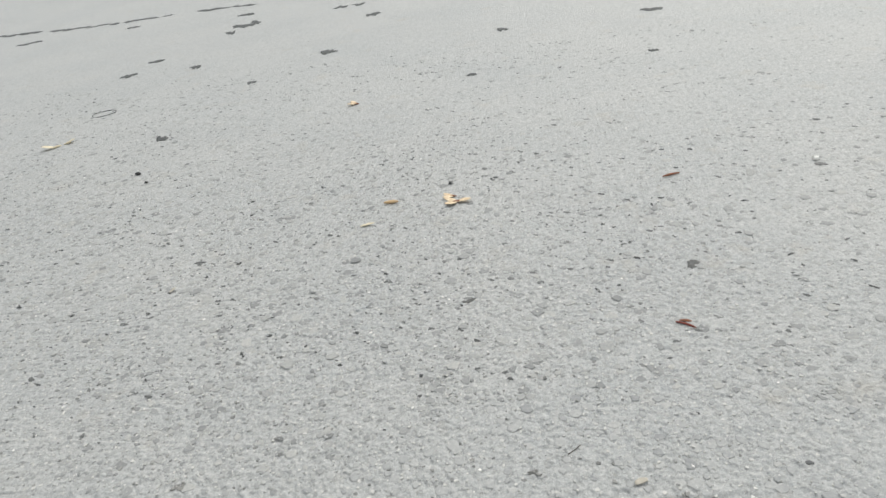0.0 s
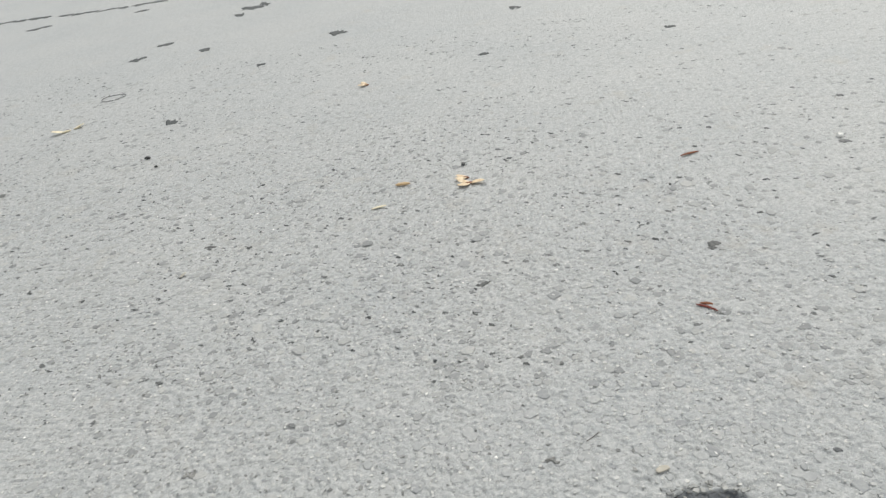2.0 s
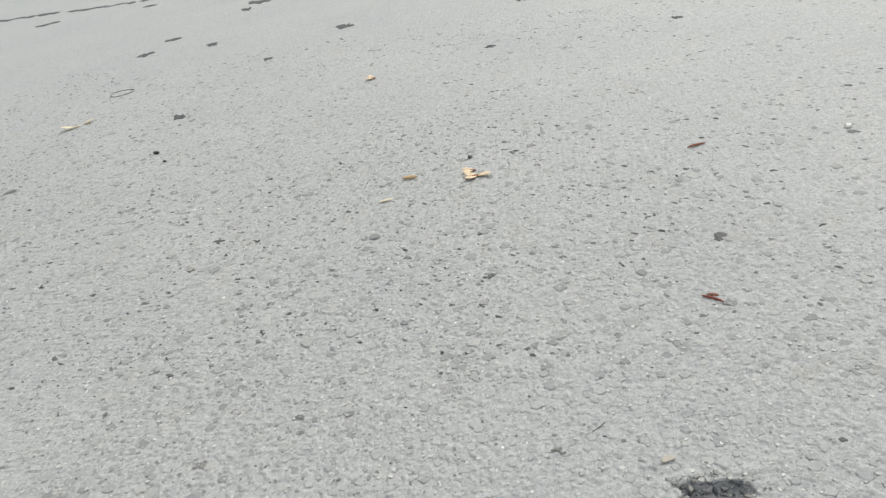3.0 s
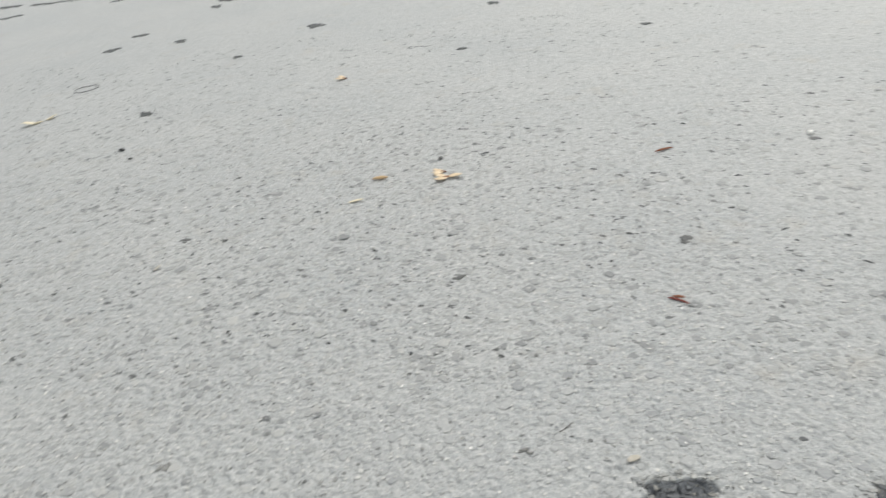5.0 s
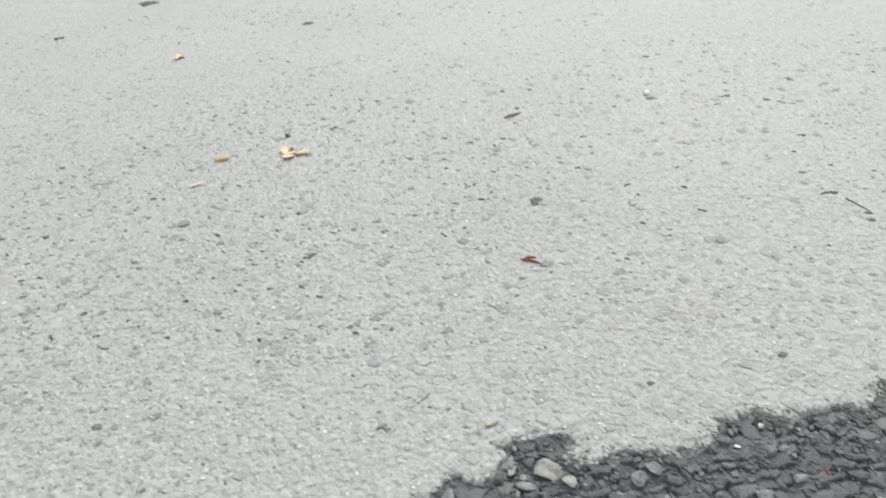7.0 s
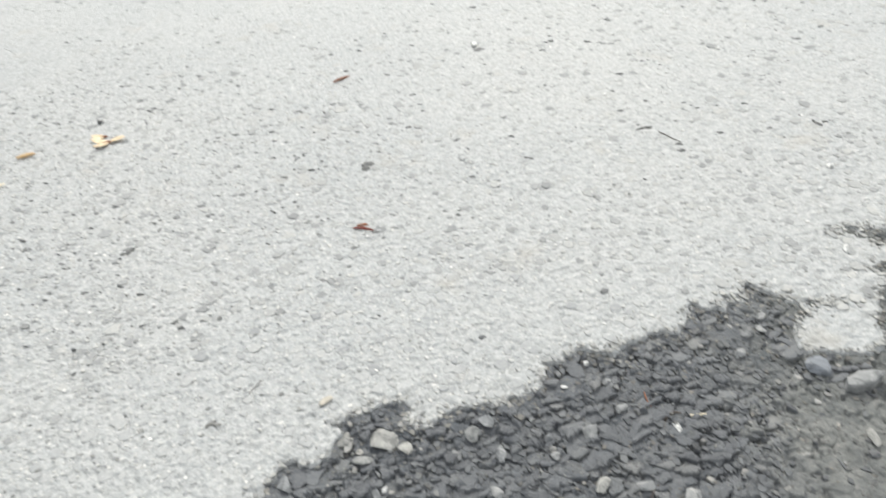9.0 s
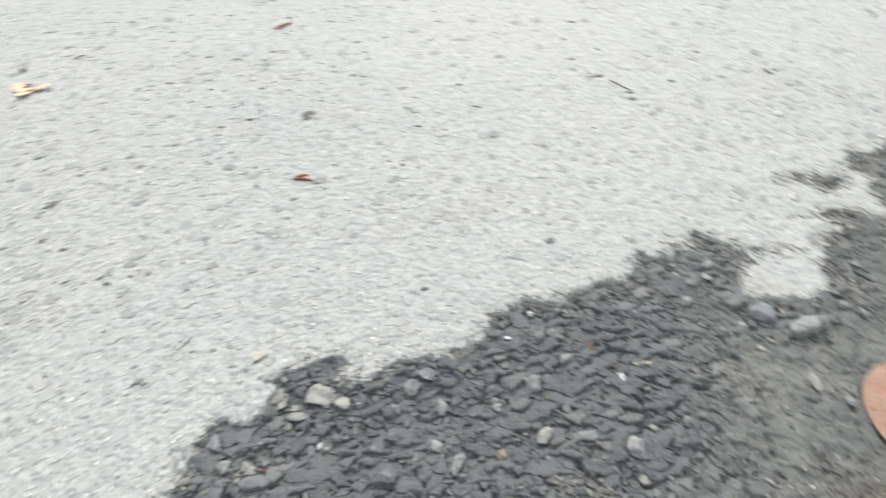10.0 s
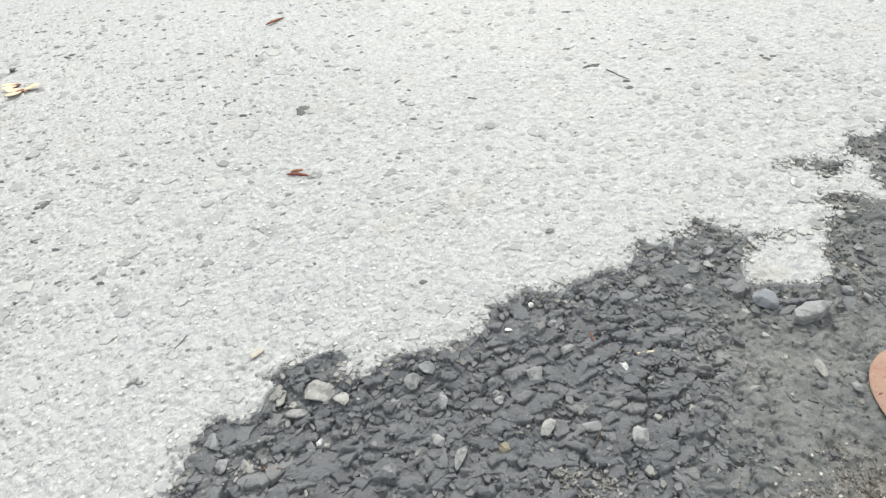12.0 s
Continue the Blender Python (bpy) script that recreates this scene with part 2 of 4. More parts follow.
def leaf_skin():
    m = Nodes("dry_salmon_leaf", 0.85, 0.2)
    m.use_object_space()
    tone = m.ramp(m.noise(28, 5, 0.6), (0.3, (0.31, 0.15, 0.10)), (0.52, (0.385, 0.20, 0.145)), (0.72, (0.41, 0.255, 0.195)))
    tone = m.mix(m.grey(m.noise(16, 4, 0.65), 0.40, 0.58), tone, (0.36, 0.235, 0.18))
    tone = m.mix(m.grey(m.noise(75, 5, 0.75), 0.52, 0.68), tone, (0.42, 0.29, 0.225))
    tone = m.mix(m.grey(m.noise(45, 4, 0.65), 0.60, 0.72), tone, (0.33, 0.125, 0.062))
    tone = m.mix(m.grey(m.noise(210, 3, 0.6), 0.64, 0.69), tone, (0.17, 0.07, 0.04))
    tone = m.mix(m.grey(m.noise(60, 3), 0.68, 0.74), tone, (0.10, 0.045, 0.03))
    m.bump(m.noise(110, 5, 0.7), 0.7, 0.002)
    return m.done(tone)


def dry(name, a, b, scale=150, rough=0.7):
    m = Nodes(name, rough, 0.3)
    tone = m.ramp(m.noise(scale, 4, 0.65), (0.3, a), (0.7, b))
    m.bump(m.noise(scale * 2, 3), 0.3, 0.0008)
    return m.done(tone)


PALE = pale_asphalt()
STONE = embedded_stone()
GROUND = dark_ground()
LUMP = asphalt_lump()
# colour carries the shade of small pits in the road
PIT_SHADE = chip_stone("dark_chips", (0.0, (0.17, 0.173, 0.171)), (0.4, (0.22, 0.222, 0.217)), (1.0, (0.31, 0.311, 0.302)))
PALE_CHIP = chip_stone("pale_chips", (0.0, (0.42, 0.423, 0.416)), (0.5, (0.51, 0.51, 0.496)), (0.97, (0.58, 0.577, 0.56)), (1.0, (0.78, 0.77, 0.755)))
GRIT = chip_stone("mixed_grit", (0.0, (0.085, 0.088, 0.09)), (0.55, (0.13, 0.13, 0.125)), (0.85, (0.17, 0.16, 0.145)), (0.97, (0.23, 0.22, 0.20)), (1.0, (0.42, 0.41, 0.39)))
RUBBLE = chip_stone("dark_rubble", (0.0, (0.115, 0.120, 0.128)), (0.6, (0.157, 0.164, 0.172)), (0.92, (0.17, 0.175, 0.176)), (1.0, (0.24, 0.239, 0.23)))
EDGE_PALE = chip_stone("pale_edge_crumbs", (0.0, (0.25, 0.252, 0.248)), (0.6, (0.36, 0.36, 0.348)), (1.0, (0.45, 0.447, 0.43)))
PLATE_CRUMB = chip_stone("dark_plate_crumbs", (0.0, (0.095, 0.099, 0.105)), (0.6, (0.136, 0.142, 0.148)), (0.93, (0.165, 0.170, 0.173)), (1.0, (0.26, 0.255, 0.24)))
SMALL_STONE = chip_stone("small_stones", (0.0, (0.10, 0.104, 0.108)), (0.5, (0.15, 0.154, 0.156)), (0.85, (0.22, 0.22, 0.215)), (1.0, (0.33, 0.33, 0.32)))
BROWN_GRIT = chip_stone("brown_grit", (0.0, (0.09, 0.082, 0.074)), (0.5, (0.165, 0.150, 0.132)), (0.8, (0.27, 0.248, 0.22)), (0.93, (0.40, 0.378, 0.345)), (1.0, (0.58, 0.55, 0.51)))
EDGE_CRUMB = chip_stone("edge_crumbs", (0.0, (0.125, 0.122, 0.114)), (0.5, (0.195, 0.190, 0.176)), (0.85, (0.26, 0.254, 0.236)), (1.0, (0.36, 0.352, 0.332)))
TAR = chip_stone("exposed_dark_bitumen", (0.0, (0.065, 0.07, 0.072)), (1.0, (0.11, 0.115, 0.115)))
BARE = chip_stone("worn_dark_spot", (0.0, (0.12, 0.125, 0.125)), (1.0, (0.17, 0.17, 0.165)))
GREY_PEBBLE = pebble_stone("grey_pebble_stone", (0.22, 0.227, 0.232), (0.32, 0.326, 0.328), (0.42, 0.422, 0.418))
BLUE_PEBBLE = pebble_stone("blue_grey_pebble_stone", (0.22, 0.235, 0.255), (0.29, 0.305, 0.325), (0.35, 0.36, 0.37))
BEIGE_PEBBLE = pebble_stone("beige_pebble_stone", (0.28, 0.28, 0.268), (0.37, 0.37, 0.355), (0.45, 0.445, 0.425))
DARK_PEBBLE = pebble_stone("dark_pebble_stone", (0.13, 0.134, 0.136), (0.19, 0.193, 0.195), (0.26, 0.26, 0.255))
WHITE_PEBBLE = pebble_stone("white_quartz", (0.66, 0.66, 0.645), (0.80, 0.80, 0.785), (0.86, 0.86, 0.85), 0.45)
STAIN = dry("beige_flake", (0.42, 0.385, 0.32), (0.53, 0.49, 0.42))
SANDY = dry("sandy_crumb", (0.20, 0.18, 0.13), (0.29, 0.26, 0.19))
# dark tone for flecks that imitate shaded cavities
SHADE_FLECK = chip_stone("cavity_shade", (0.0, (0.055, 0.058, 0.059)), (0.35, (0.115, 0.119, 0.119)), (1.0, (0.235, 0.24, 0.239)))
FAINT = chip_stone("worn_grey_spot", (0.0, (0.22, 0.22, 0.212)), (1.0, (0.30, 0.298, 0.286)))
BLACK = pebble_stone("black_grit", (0.02, 0.02, 0.02), (0.05, 0.05, 0.05), (0.09, 0.09, 0.09))
LEAF = leaf_skin()
LEAF_RIB = dry("leaf_rib", (0.34, 0.175, 0.125), (0.42, 0.235, 0.175))
LEAF_SCAR = dry("leaf_scar", (0.13, 0.05, 0.03), (0.27, 0.105, 0.058))
STRAW = dry("dry_straw", (0.62, 0.54, 0.37), (0.80, 0.72, 0.54))
PAPERY = dry("papery_tan_husk", (0.62, 0.44, 0.25), (0.84, 0.72, 0.54))
TAN = dry("tan_stalk", (0.50, 0.33, 0.17), (0.68, 0.50, 0.30))
BROWN_HUSK = dry("red_brown_husk", (0.17, 0.065, 0.035), (0.33, 0.14, 0.075))
RED_HUSK = dry("dark_red_stalk", (0.14, 0.035, 0.028), (0.26, 0.075, 0.055))
TWIG = dry("dark_twig", (0.05, 0.042, 0.036), (0.12, 0.10, 0.085))
RUBBER = dry("black_rubber", (0.018, 0.018, 0.019), (0.035, 0.035, 0.036), 200, 0.55)


# ---- builders ----
def mesh_from(name, verts, faces, mat, smooth=False):
    me = bpy.data.meshes.new(name)
    me.from_pydata(verts, [], faces)
    me.materials.append(mat)
    if smooth:
        me.polygons.foreach_set("use_smooth", [True] * len(me.polygons))
    me.update()
    return me


def part(name, data, parent, label=""):
    ob = new(name, data)
    ob.parent = parent
    return tagged(ob, label)


def steps(lo, fine_lo, fine_hi, hi, fine, grow=1.09):
    """Grid lines: even in the middle, wider and wider outwards."""
    mid = list(np.arange(fine_lo, fine_hi, fine))
    left, right, s = [], [], fine
    x = mid[0]
    while x > lo:
        s = min(s * grow, 4.0)
        x -= s
        left.append(x)
    x, s = mid[-1], fine
    while x < hi:
        s = min(s * grow, 4.0)
        x += s
        right.append(x)
    return np.array(left[::-1] + mid + right)


def sheet(name, xs, ys, z, keep, mat):
    """A height field over the grid lines; only cells for which keep is true are built."""
    nx, ny = len(xs), len(ys)
    gx, gy = np.meshgrid(xs, ys)
    quad = keep[:-1, :-1] & keep[1:, :-1] & keep[:-1, 1:] & keep[1:, 1:]
    a = (np.arange(ny - 1)[:, None] * nx + np.arange(nx - 1)[None, :])[quad]
    quads = np.stack([a, a + 1, a + nx + 1, a + nx], 1)
    used = np.unique(quads)
    remap = np.zeros(nx * ny, np.int64)
    remap[used] = np.arange(len(used))
    co = np.stack([gx.ravel(), gy.ravel(), z.ravel()], 1)[used]
    quads = remap[quads]
    me = bpy.data.meshes.new(name)
    me.vertices.add(len(co))
    me.vertices.foreach_set("co", co.astype(np.float32).ravel())
    me.loops.add(quads.size)
    me.loops.foreach_set("vertex_index", quads.astype(np.int32).ravel())
    me.polygons.add(len(quads))
    me.polygons.foreach_set("loop_start", np.arange(0, quads.size, 4, dtype=np.int32))
    me.polygons.foreach_set("use_smooth", np.ones(len(quads), bool))
    me.update(calc_edges=True)
    me.validate()
    me.materials.append(mat)
    return me


def cobble(rng, n=7, inset=0.72, crown=0.25):
    """A flat-topped angular stone of unit width: flared foot, shoulder ring and crown point."""
    ang = np.sort((np.arange(n) + rng.uniform(-0.33, 0.33, n)) * 2 * math.pi / n)
    rad = rng.uniform(0.28, 0.54, n)
    foot = np.stack([np.cos(ang) * rad * 1.06, np.sin(ang) * rad * 1.06, np.full(n, -0.6)], 1)
    waist = np.stack([np.cos(ang) * rad, np.sin(ang) * rad, rng.uniform(0.25, 0.6, n)], 1)
    top = np.stack([np.cos(ang) * rad * inset, np.sin(ang) * rad * inset, rng.uniform(0.8, 1.0, n)], 1)
    mid = np.array([[0, 0, 1.0 + crown * rng.uniform(-0.4, 1)]])
    verts = np.concatenate([foot, waist, top, mid])
    faces = []
    for i in range(n):
        j = (i + 1) % n
        faces += [(i, j, n + j, n + i), (n + i, n + j, 2 * n + j, 2 * n + i), (2 * n + i, 2 * n + j, 3 * n)]
    return verts, faces


def plate(cx, cy, near, rng, gap, level):
    """A broken asphalt plate: the polygon of ground nearer to its centre than to its neighbours, shrunk, tilted and bevelled."""
    poly = [(-0.02, -0.02), (0.02, -0.02), (0.02, 0.02), (-0.02, 0.02)]
    for nx, ny in near:
        dx, dy = nx - cx, ny - cy
        half = (dx * dx + dy * dy) / 2 - gap * math.hypot(dx, dy)
        cut = []
        for (ax, ay), (bx, by) in zip(poly, poly[1:] + poly[:1]):
            a, c = ax * dx + ay * dy - half, bx * dx + by * dy - half
            if a <= 0:
                cut.append((ax, ay))
            if (a < 0 < c) or (c < 0 < a):
                t = a / (a - c)
                cut.append((ax + (bx - ax) * t, ay + (by - ay) * t))
        poly = cut
        if len(poly) < 3:
            return None
    return rough_plate(poly, rng, level, rng.uniform(-0.18, 0.18), rng.uniform(-0.42, 0.02))


def rough_plate(poly, rng, level, sx, sy):
    """The body of a broken plate over an outline: torn edge, slanting uneven top, foot in the ground."""
    ring = []
    for (ax, ay), (bx, by) in zip(poly, poly[1:] + poly[:1]):
        long = math.hypot(bx - ax, by - ay)
        if long < 0.0010:
            continue
        pieces = max(1, round(long / 0.0022))
        for q in range(pieces):
            t = q / pieces
            ring.append((ax + (bx - ax) * t + rng.normal() * 0.0007, ay + (by - ay) * t + rng.normal() * 0.0007))
    n = len(ring)
    if n < 5:
        return None
    verts = []
    for scale, drop, bumpy in ((1.05, -0.010, 0.0), (1.0, -0.0009, 0.0005), (0.88, 0.0, 0.00022), (0.5, 0.0001, 0.00008)):
        for x, y in ring:
            verts.append((x * scale, y * scale, level + sx * x + sy * y + drop + bumpy * rng.normal()))
    verts.append((0.0, 0.0, level + 0.0001 * rng.normal()))
    faces = []
    for i in range(n):
        j = (i + 1) % n
        faces += [(k * n + i, k * n + j, (k + 1) * n + j, (k + 1) * n + i) for k in range(3)] + [(3 * n + i, 3 * n + j, 4 * n)]
    return np.array(verts), faces


def flake(rng, n=5):
    """A small chip of unit width: a slanting facet on a short skirt."""
    ang = np.sort((np.arange(n) + rng.uniform(-0.35, 0.35, n)) * 2 * math.pi / n)
    rad = rng.uniform(0.3, 0.55, n)
    foot = np.stack([np.cos(ang) * rad * 1.1, np.sin(ang) * rad * 1.1, np.full(n, -0.6)], 1)
    top = np.stack([np.cos(ang) * rad, np.sin(ang) * rad, rng.uniform(0.5, 1.0, n)], 1)
    faces = [tuple(range(n, 2 * n))]
    for i in range(n):
        j = (i + 1) % n
        faces.append((i, j, n + j, n + i))
    return np.concatenate([foot, top]), faces


def scatter(name, shapes, spots, mat, smooth=False):
    """Many stones in one mesh. spots: x, y, z, width, depth, height, turn, shape."""
    allv, allf, base = [], [], 0
    for x, y, z, w, d, h, turn, k in spots:
        v, f = shapes[int(k) % len(shapes)]
        c, s = math.cos(turn), math.sin(turn)
        vx, vy = v[:, 0] * w, v[:, 1] * d
        allv.append(np.stack([x + vx * c - vy * s, y + vx * s + vy * c, z + v[:, 2] * h], 1))
        allf += [tuple(i + base for i in face) for face in f]
        base += len(v)
    return mesh_from(name, np.concatenate(allv).tolist(), allf, mat, smooth)


# ---- the broken edge of the road, from -x to +x; the road lies on its +y side ----
EDGE = [(-60, -9), (-9, -0.6), (-6, -0.05), (-4.2, 0.30), (-3, 0.36), (-2.2, 0.52), (-1.5, 0.55), (-0.9, 0.66), (-0.4, 0.68), (0.0, 0.75), (0.30, 0.79), (0.44, 0.825), (0.462, 0.858), (0.481, 0.880), (0.504, 0.878), (0.526, 0.873), (0.540, 0.893),
        (0.546, 0.911), (0.568, 0.912), (0.604, 0.914), (0.617, 0.901), (0.600, 0.884), (0.629, 0.868), (0.651, 0.884), (0.670, 0.884), (0.693, 0.868),
        (0.750, 0.878), (0.764, 0.900), (0.781, 0.896), (0.807, 0.904), (0.833, 0.886), (0.884, 0.898), (0.914, 0.880), (0.950, 0.918),
        (0.974, 0.895), (0.997, 0.895), (1.022, 0.920), (1.044, 0.889), (1.049, 0.862), (1.019, 0.843), (1.010, 0.822), (1.040, 0.798), (1.062, 0.785)]
EDGE += [(1.085, 0.786), (1.101, 0.808), (1.121, 0.839), (1.141, 0.852), (1.170, 0.857), (1.164, 0.870), (1.160, 0.887), (1.178, 0.890), (1.199, 0.880),
         (1.203, 0.864), (1.214, 0.853), (1.230, 0.853), (1.241, 0.875), (1.249, 0.897), (1.268, 0.914), (1.259, 0.940), (1.282, 0.970), (1.307, 0.954),
         (1.345, 0.966), (1.371, 0.960), (1.365, 0.934), (1.386, 0.916), (1.402, 0.926), (1.394, 0.950), (1.418, 0.980), (1.443, 1.000), (1.483, 0.993), (1.56, 1.03), (1.68, 1.02), (1.82, 1.08), (2.1, 1.07), (2.5, 1.17), (3.1, 1.20), (3.8, 1.37), (5, 1.45), (8, 1.9), (60, 9)]
# places where the top course has broken away inside the road: x, y, half width, half depth, turn
HOLES = [(1.212, 0.936, 0.019, 0.0085, -32), (1.209, 0.923, 0.009, 0.006, 10), (1.188, 0.955, 0.007, 0.0035, -30), (0.985, 0.910, 0.005, 0.003, 0), (1.062, 0.868, 0.007, 0.0025, -25)]
RIM = 0.004      # how far the road's worn top stands over the rubble


def past_edge(x, y):
    """Signed distance to the broken edge: positive on the road."""
    wx = x + 0.0055 * vnoise(x, y, 0.016, 41) + 0.0026 * vnoise(x, y, 0.0065, 42)
    wy = y + 0.0055 * vnoise(x, y, 0.015, 43) + 0.0026 * vnoise(x, y, 0.0065, 44)
    dist = np.full(x.shape, 1e9)
    inside = np.zeros(x.shape, bool)
    line = np.array(EDGE)
    for (ax, ay), (bx, by) in zip(line[:-1], line[1:]):
        ex, ey = bx - ax, by - ay
        t = np.clip(((wx - ax) * ex + (wy - ay) * ey) / (ex * ex + ey * ey), 0, 1)
        dist = np.minimum(dist, np.hypot(wx - ax - t * ex, wy - ay - t * ey))
        # upward ray from the point: counts crossings above it
        span = (ax <= wx) != (bx <= wx)
        cross = ay + (wx - ax) / np.where(ex == 0, 1e-9, ex) * ey
        inside ^= span & (cross > wy)
    sd = np.where(inside, -dist, dist)
    for hx, hy, a, b, turn in HOLES:
        c, s = math.cos(radians(turn)), math.sin(radians(turn))
        u, v = (wx - hx) * c + (wy - hy) * s, (wy - hy) * c - (wx - hx) * s
        sd = np.minimum(sd, (np.hypot(u / a, v / b) - 1) * b)
    return sd


def road_height(x, y):
    near = (1 - 0.75 * ramp(np.hypot(x - 0.6, y - 0.6), 0.8, 2.0)) * (1 - 0.25 * ramp(x + 0.5 * (y - 0.9), 0.6, 1.2))
    wx = x + 0.0022 * vnoise(x, y, 0.008, 23) + 0.0009 * vnoise(x, y, 0.0035, 25)
    wy = y + 0.0022 * vnoise(x, y, 0.008, 24) + 0.0009 * vnoise(x, y, 0.0035, 26)
    # stones worn flush, with a lower crumbly binder between them
    worn = flakes(wx, wy, 0.0150, 210, -0.0011, 0.0002, 0.07, 0.62, (0.35, 0.85), 1.4, 6, 0.0)
    crumb = flakes(wx + 0.004, wy, 0.0062, 260, -0.0020, 0.0003, 0.46, 0.80, (0.42, 0.88), 2.6, 5, 0.0008)
    near = near * (1 + 0.2 * (1 - ramp(y, 0.92, 1.08)))
    z = 0.0022 * fbm(x, y, 0.30, 2, 3) + near * (np.maximum(worn, crumb) + 0.0003 * fbm(x, y, 0.006, 2, 9))
    return z + 0.0004 * near


# road: worn pale top course
xs = steps(-60, -0.05, 1.46, 60, 0.0018, 1.04)
ys = steps(-12, 0.79, 1.36, 60, 0.0017, 1.035)
gx, gy = np.meshgrid(xs, ys)
sd = np.where(gy > 1.3 + np.maximum(0, 0.16 * gx), 1.0, 0.0)
todo = sd == 0
sd[todo] = past_edge(gx[todo], gy[todo])
z = road_height(gx, gy)
# the surface lies level round the larger stones
BEDDED = []
seat = np.random.default_rng(1)
for x in np.arange(-0.2, 1.45, 0.0155):
    for y in np.arange(0.84, 1.16, 0.0155):
        if seat.random() < 0.52:
            BEDDED.append((x + seat.uniform(-0.007, 0.007), y + seat.uniform(-0.007, 0.007), 0.006 + 0.014 * seat.random() ** 1.5, seat.uniform(0.65, 1.0), seat.uniform(0, 6.28)))
BEDDED = np.array(BEDDED)
BEDDED = BEDDED[past_edge(BEDDED[:, 0], BEDDED[:, 1]) > 0.009]
for x, y, w, flat, turn in BEDDED:
    i0, i1 = np.searchsorted(xs, (x - 0.62 * w, x + 0.62 * w))
    j0, j1 = np.searchsorted(ys, (y - 0.62 * w, y + 0.62 * w))
    patch = z[j0:j1, i0:i1]
    over = np.hypot(gx[j0:j1, i0:i1] - x, gy[j0:j1, i0:i1] - y) / w
    patch += (0.0022 * fbm(np.array([x]), np.array([y]), 0.30, 2, 3)[0] - 0.0002 - patch) * (1 - ramp(over, 0.34, 0.56)) - 0.0010 * flat * (ramp(over, 0.36, 0.44) - ramp(over, 0.50, 0.60))
z = z - 0.0022 * (1 - ramp(sd, 0.0, 0.022)) * (0.5 + 0.5 * vnoise(gx, gy, 0.009, 77))
e1, e2, v1, v2, ex, ey = cells(gx, gy, 0.0065, 91)
z = z + (1 - ramp(np.abs(sd), 0.002, 0.012)) * ((v1 - 0.6) * 0.0034 - ey * 0.0014)      # crumbling rim
z = np.where(sd < 0.0014, z - (RIM + 0.012) * (1 - ramp(sd, -0.0032, 0.0014)), z)
road = tagged(new("road", sheet("road", xs, ys, z, sd > -0.0075, PALE)),
              "worn pale grey asphalt road with a crumbled edge", "road", kind="structure")

def bed(x, y):
    """The level of the broken ground."""
    return -RIM + 0.0028 * fbm(x, y, 0.12, 2, 61)


# ground: one sheet to the horizon, with broken dark asphalt and dirt beside the road
xs = steps(-80, 0.44, 1.12, 80, 0.0011, 1.03)
ys = steps(-80, 0.60, 0.93, 80, 0.0010, 1.04)
gx, gy = np.meshgrid(xs, ys)
sd = past_edge(gx, gy)
rough = 1 - ramp(0.86 * (gx - 0.865) - 0.52 * (gy - 0.75) + 0.05 * vnoise(gx, gy, 0.06, 31), -0.03, 0.13)
rough = np.maximum(rough, (1 - ramp(-sd, 0.01, 0.05)) * (1 - 0.45 * ramp(gx, 1.06, 1.14)))
rough = np.where(sd < 0, rough, 0)
wx = gx + 0.0040 * vnoise(gx, gy, 0.013, 51) + 0.0016 * vnoise(gx, gy, 0.0045, 53)
wy = gy + 0.0040 * vnoise(gx, gy, 0.013, 52) + 0.0016 * vnoise(gx, gy, 0.0045, 54)
slabs = flakes(wx, wy, 0.0190, 310, -0.0048, 0.0010, 0.28, 0.72, (0.40, 0.92), 3.0, 6)
chips = flakes(wx + 0.003, wy, 0.0092, 360, -0.0070, 0.0012, 0.58, 0.78, (0.40, 0.92), 3.2, 5)
bits = flakes(wx, wy + 0.002, 0.0050, 410, -0.0080, -0.0004, 0.6, 0.85, (0.45, 0.92), 3.2, 5)
crust = np.maximum(np.maximum(slabs, chips), bits) + 0.0006 * fbm(gx, gy, 0.005, 2, 63)
soft = 0.0018 * fbm(gx, gy, 0.020, 3, 65) + 0.60 * np.maximum(chips, bits) * (0.55 + 0.45 * vnoise(gx, gy, 0.045, 64))
z = bed(gx, gy) + rough * (crust - 0.0002) + (1 - rough) * soft
z = z + (1 - ramp(-sd, 0.001, 0.014)) * (0.0022 + 0.0008 * vnoise(gx, gy, 0.01, 66) + 0.45 * (bed(gx, gy) - z))      # rubble heaped against the rim
z = np.where(sd > 0, np.minimum(z, -0.0045), z)
z = np.where(sd > 0.012, -0.022, z)
ground_z = z
ground_xs, ground_ys = xs, ys
ground = tagged(new("ground", sheet("ground", xs, ys, z, np.ones_like(z, bool), GROUND)),
                "broken dark asphalt rubble and dusty grey dirt", "ground", kind="structure")


def ground_at(x, y):
    i = min(max(int(np.searchsorted(ground_xs, x)), 0), len(ground_xs) - 1)
    j = min(max(int(np.searchsorted(ground_ys, y)), 0), len(ground_ys) - 1)
    return float(ground_z[j, i])


def road_at(x, y):
    return float(road_height(np.array([x]), np.array([y]))[0])


def surface_at(x, y):
    return road_at(x, y) if past_edge(np.array([x]), np.array([y]))[0] > 0.002 else ground_at(x, y)


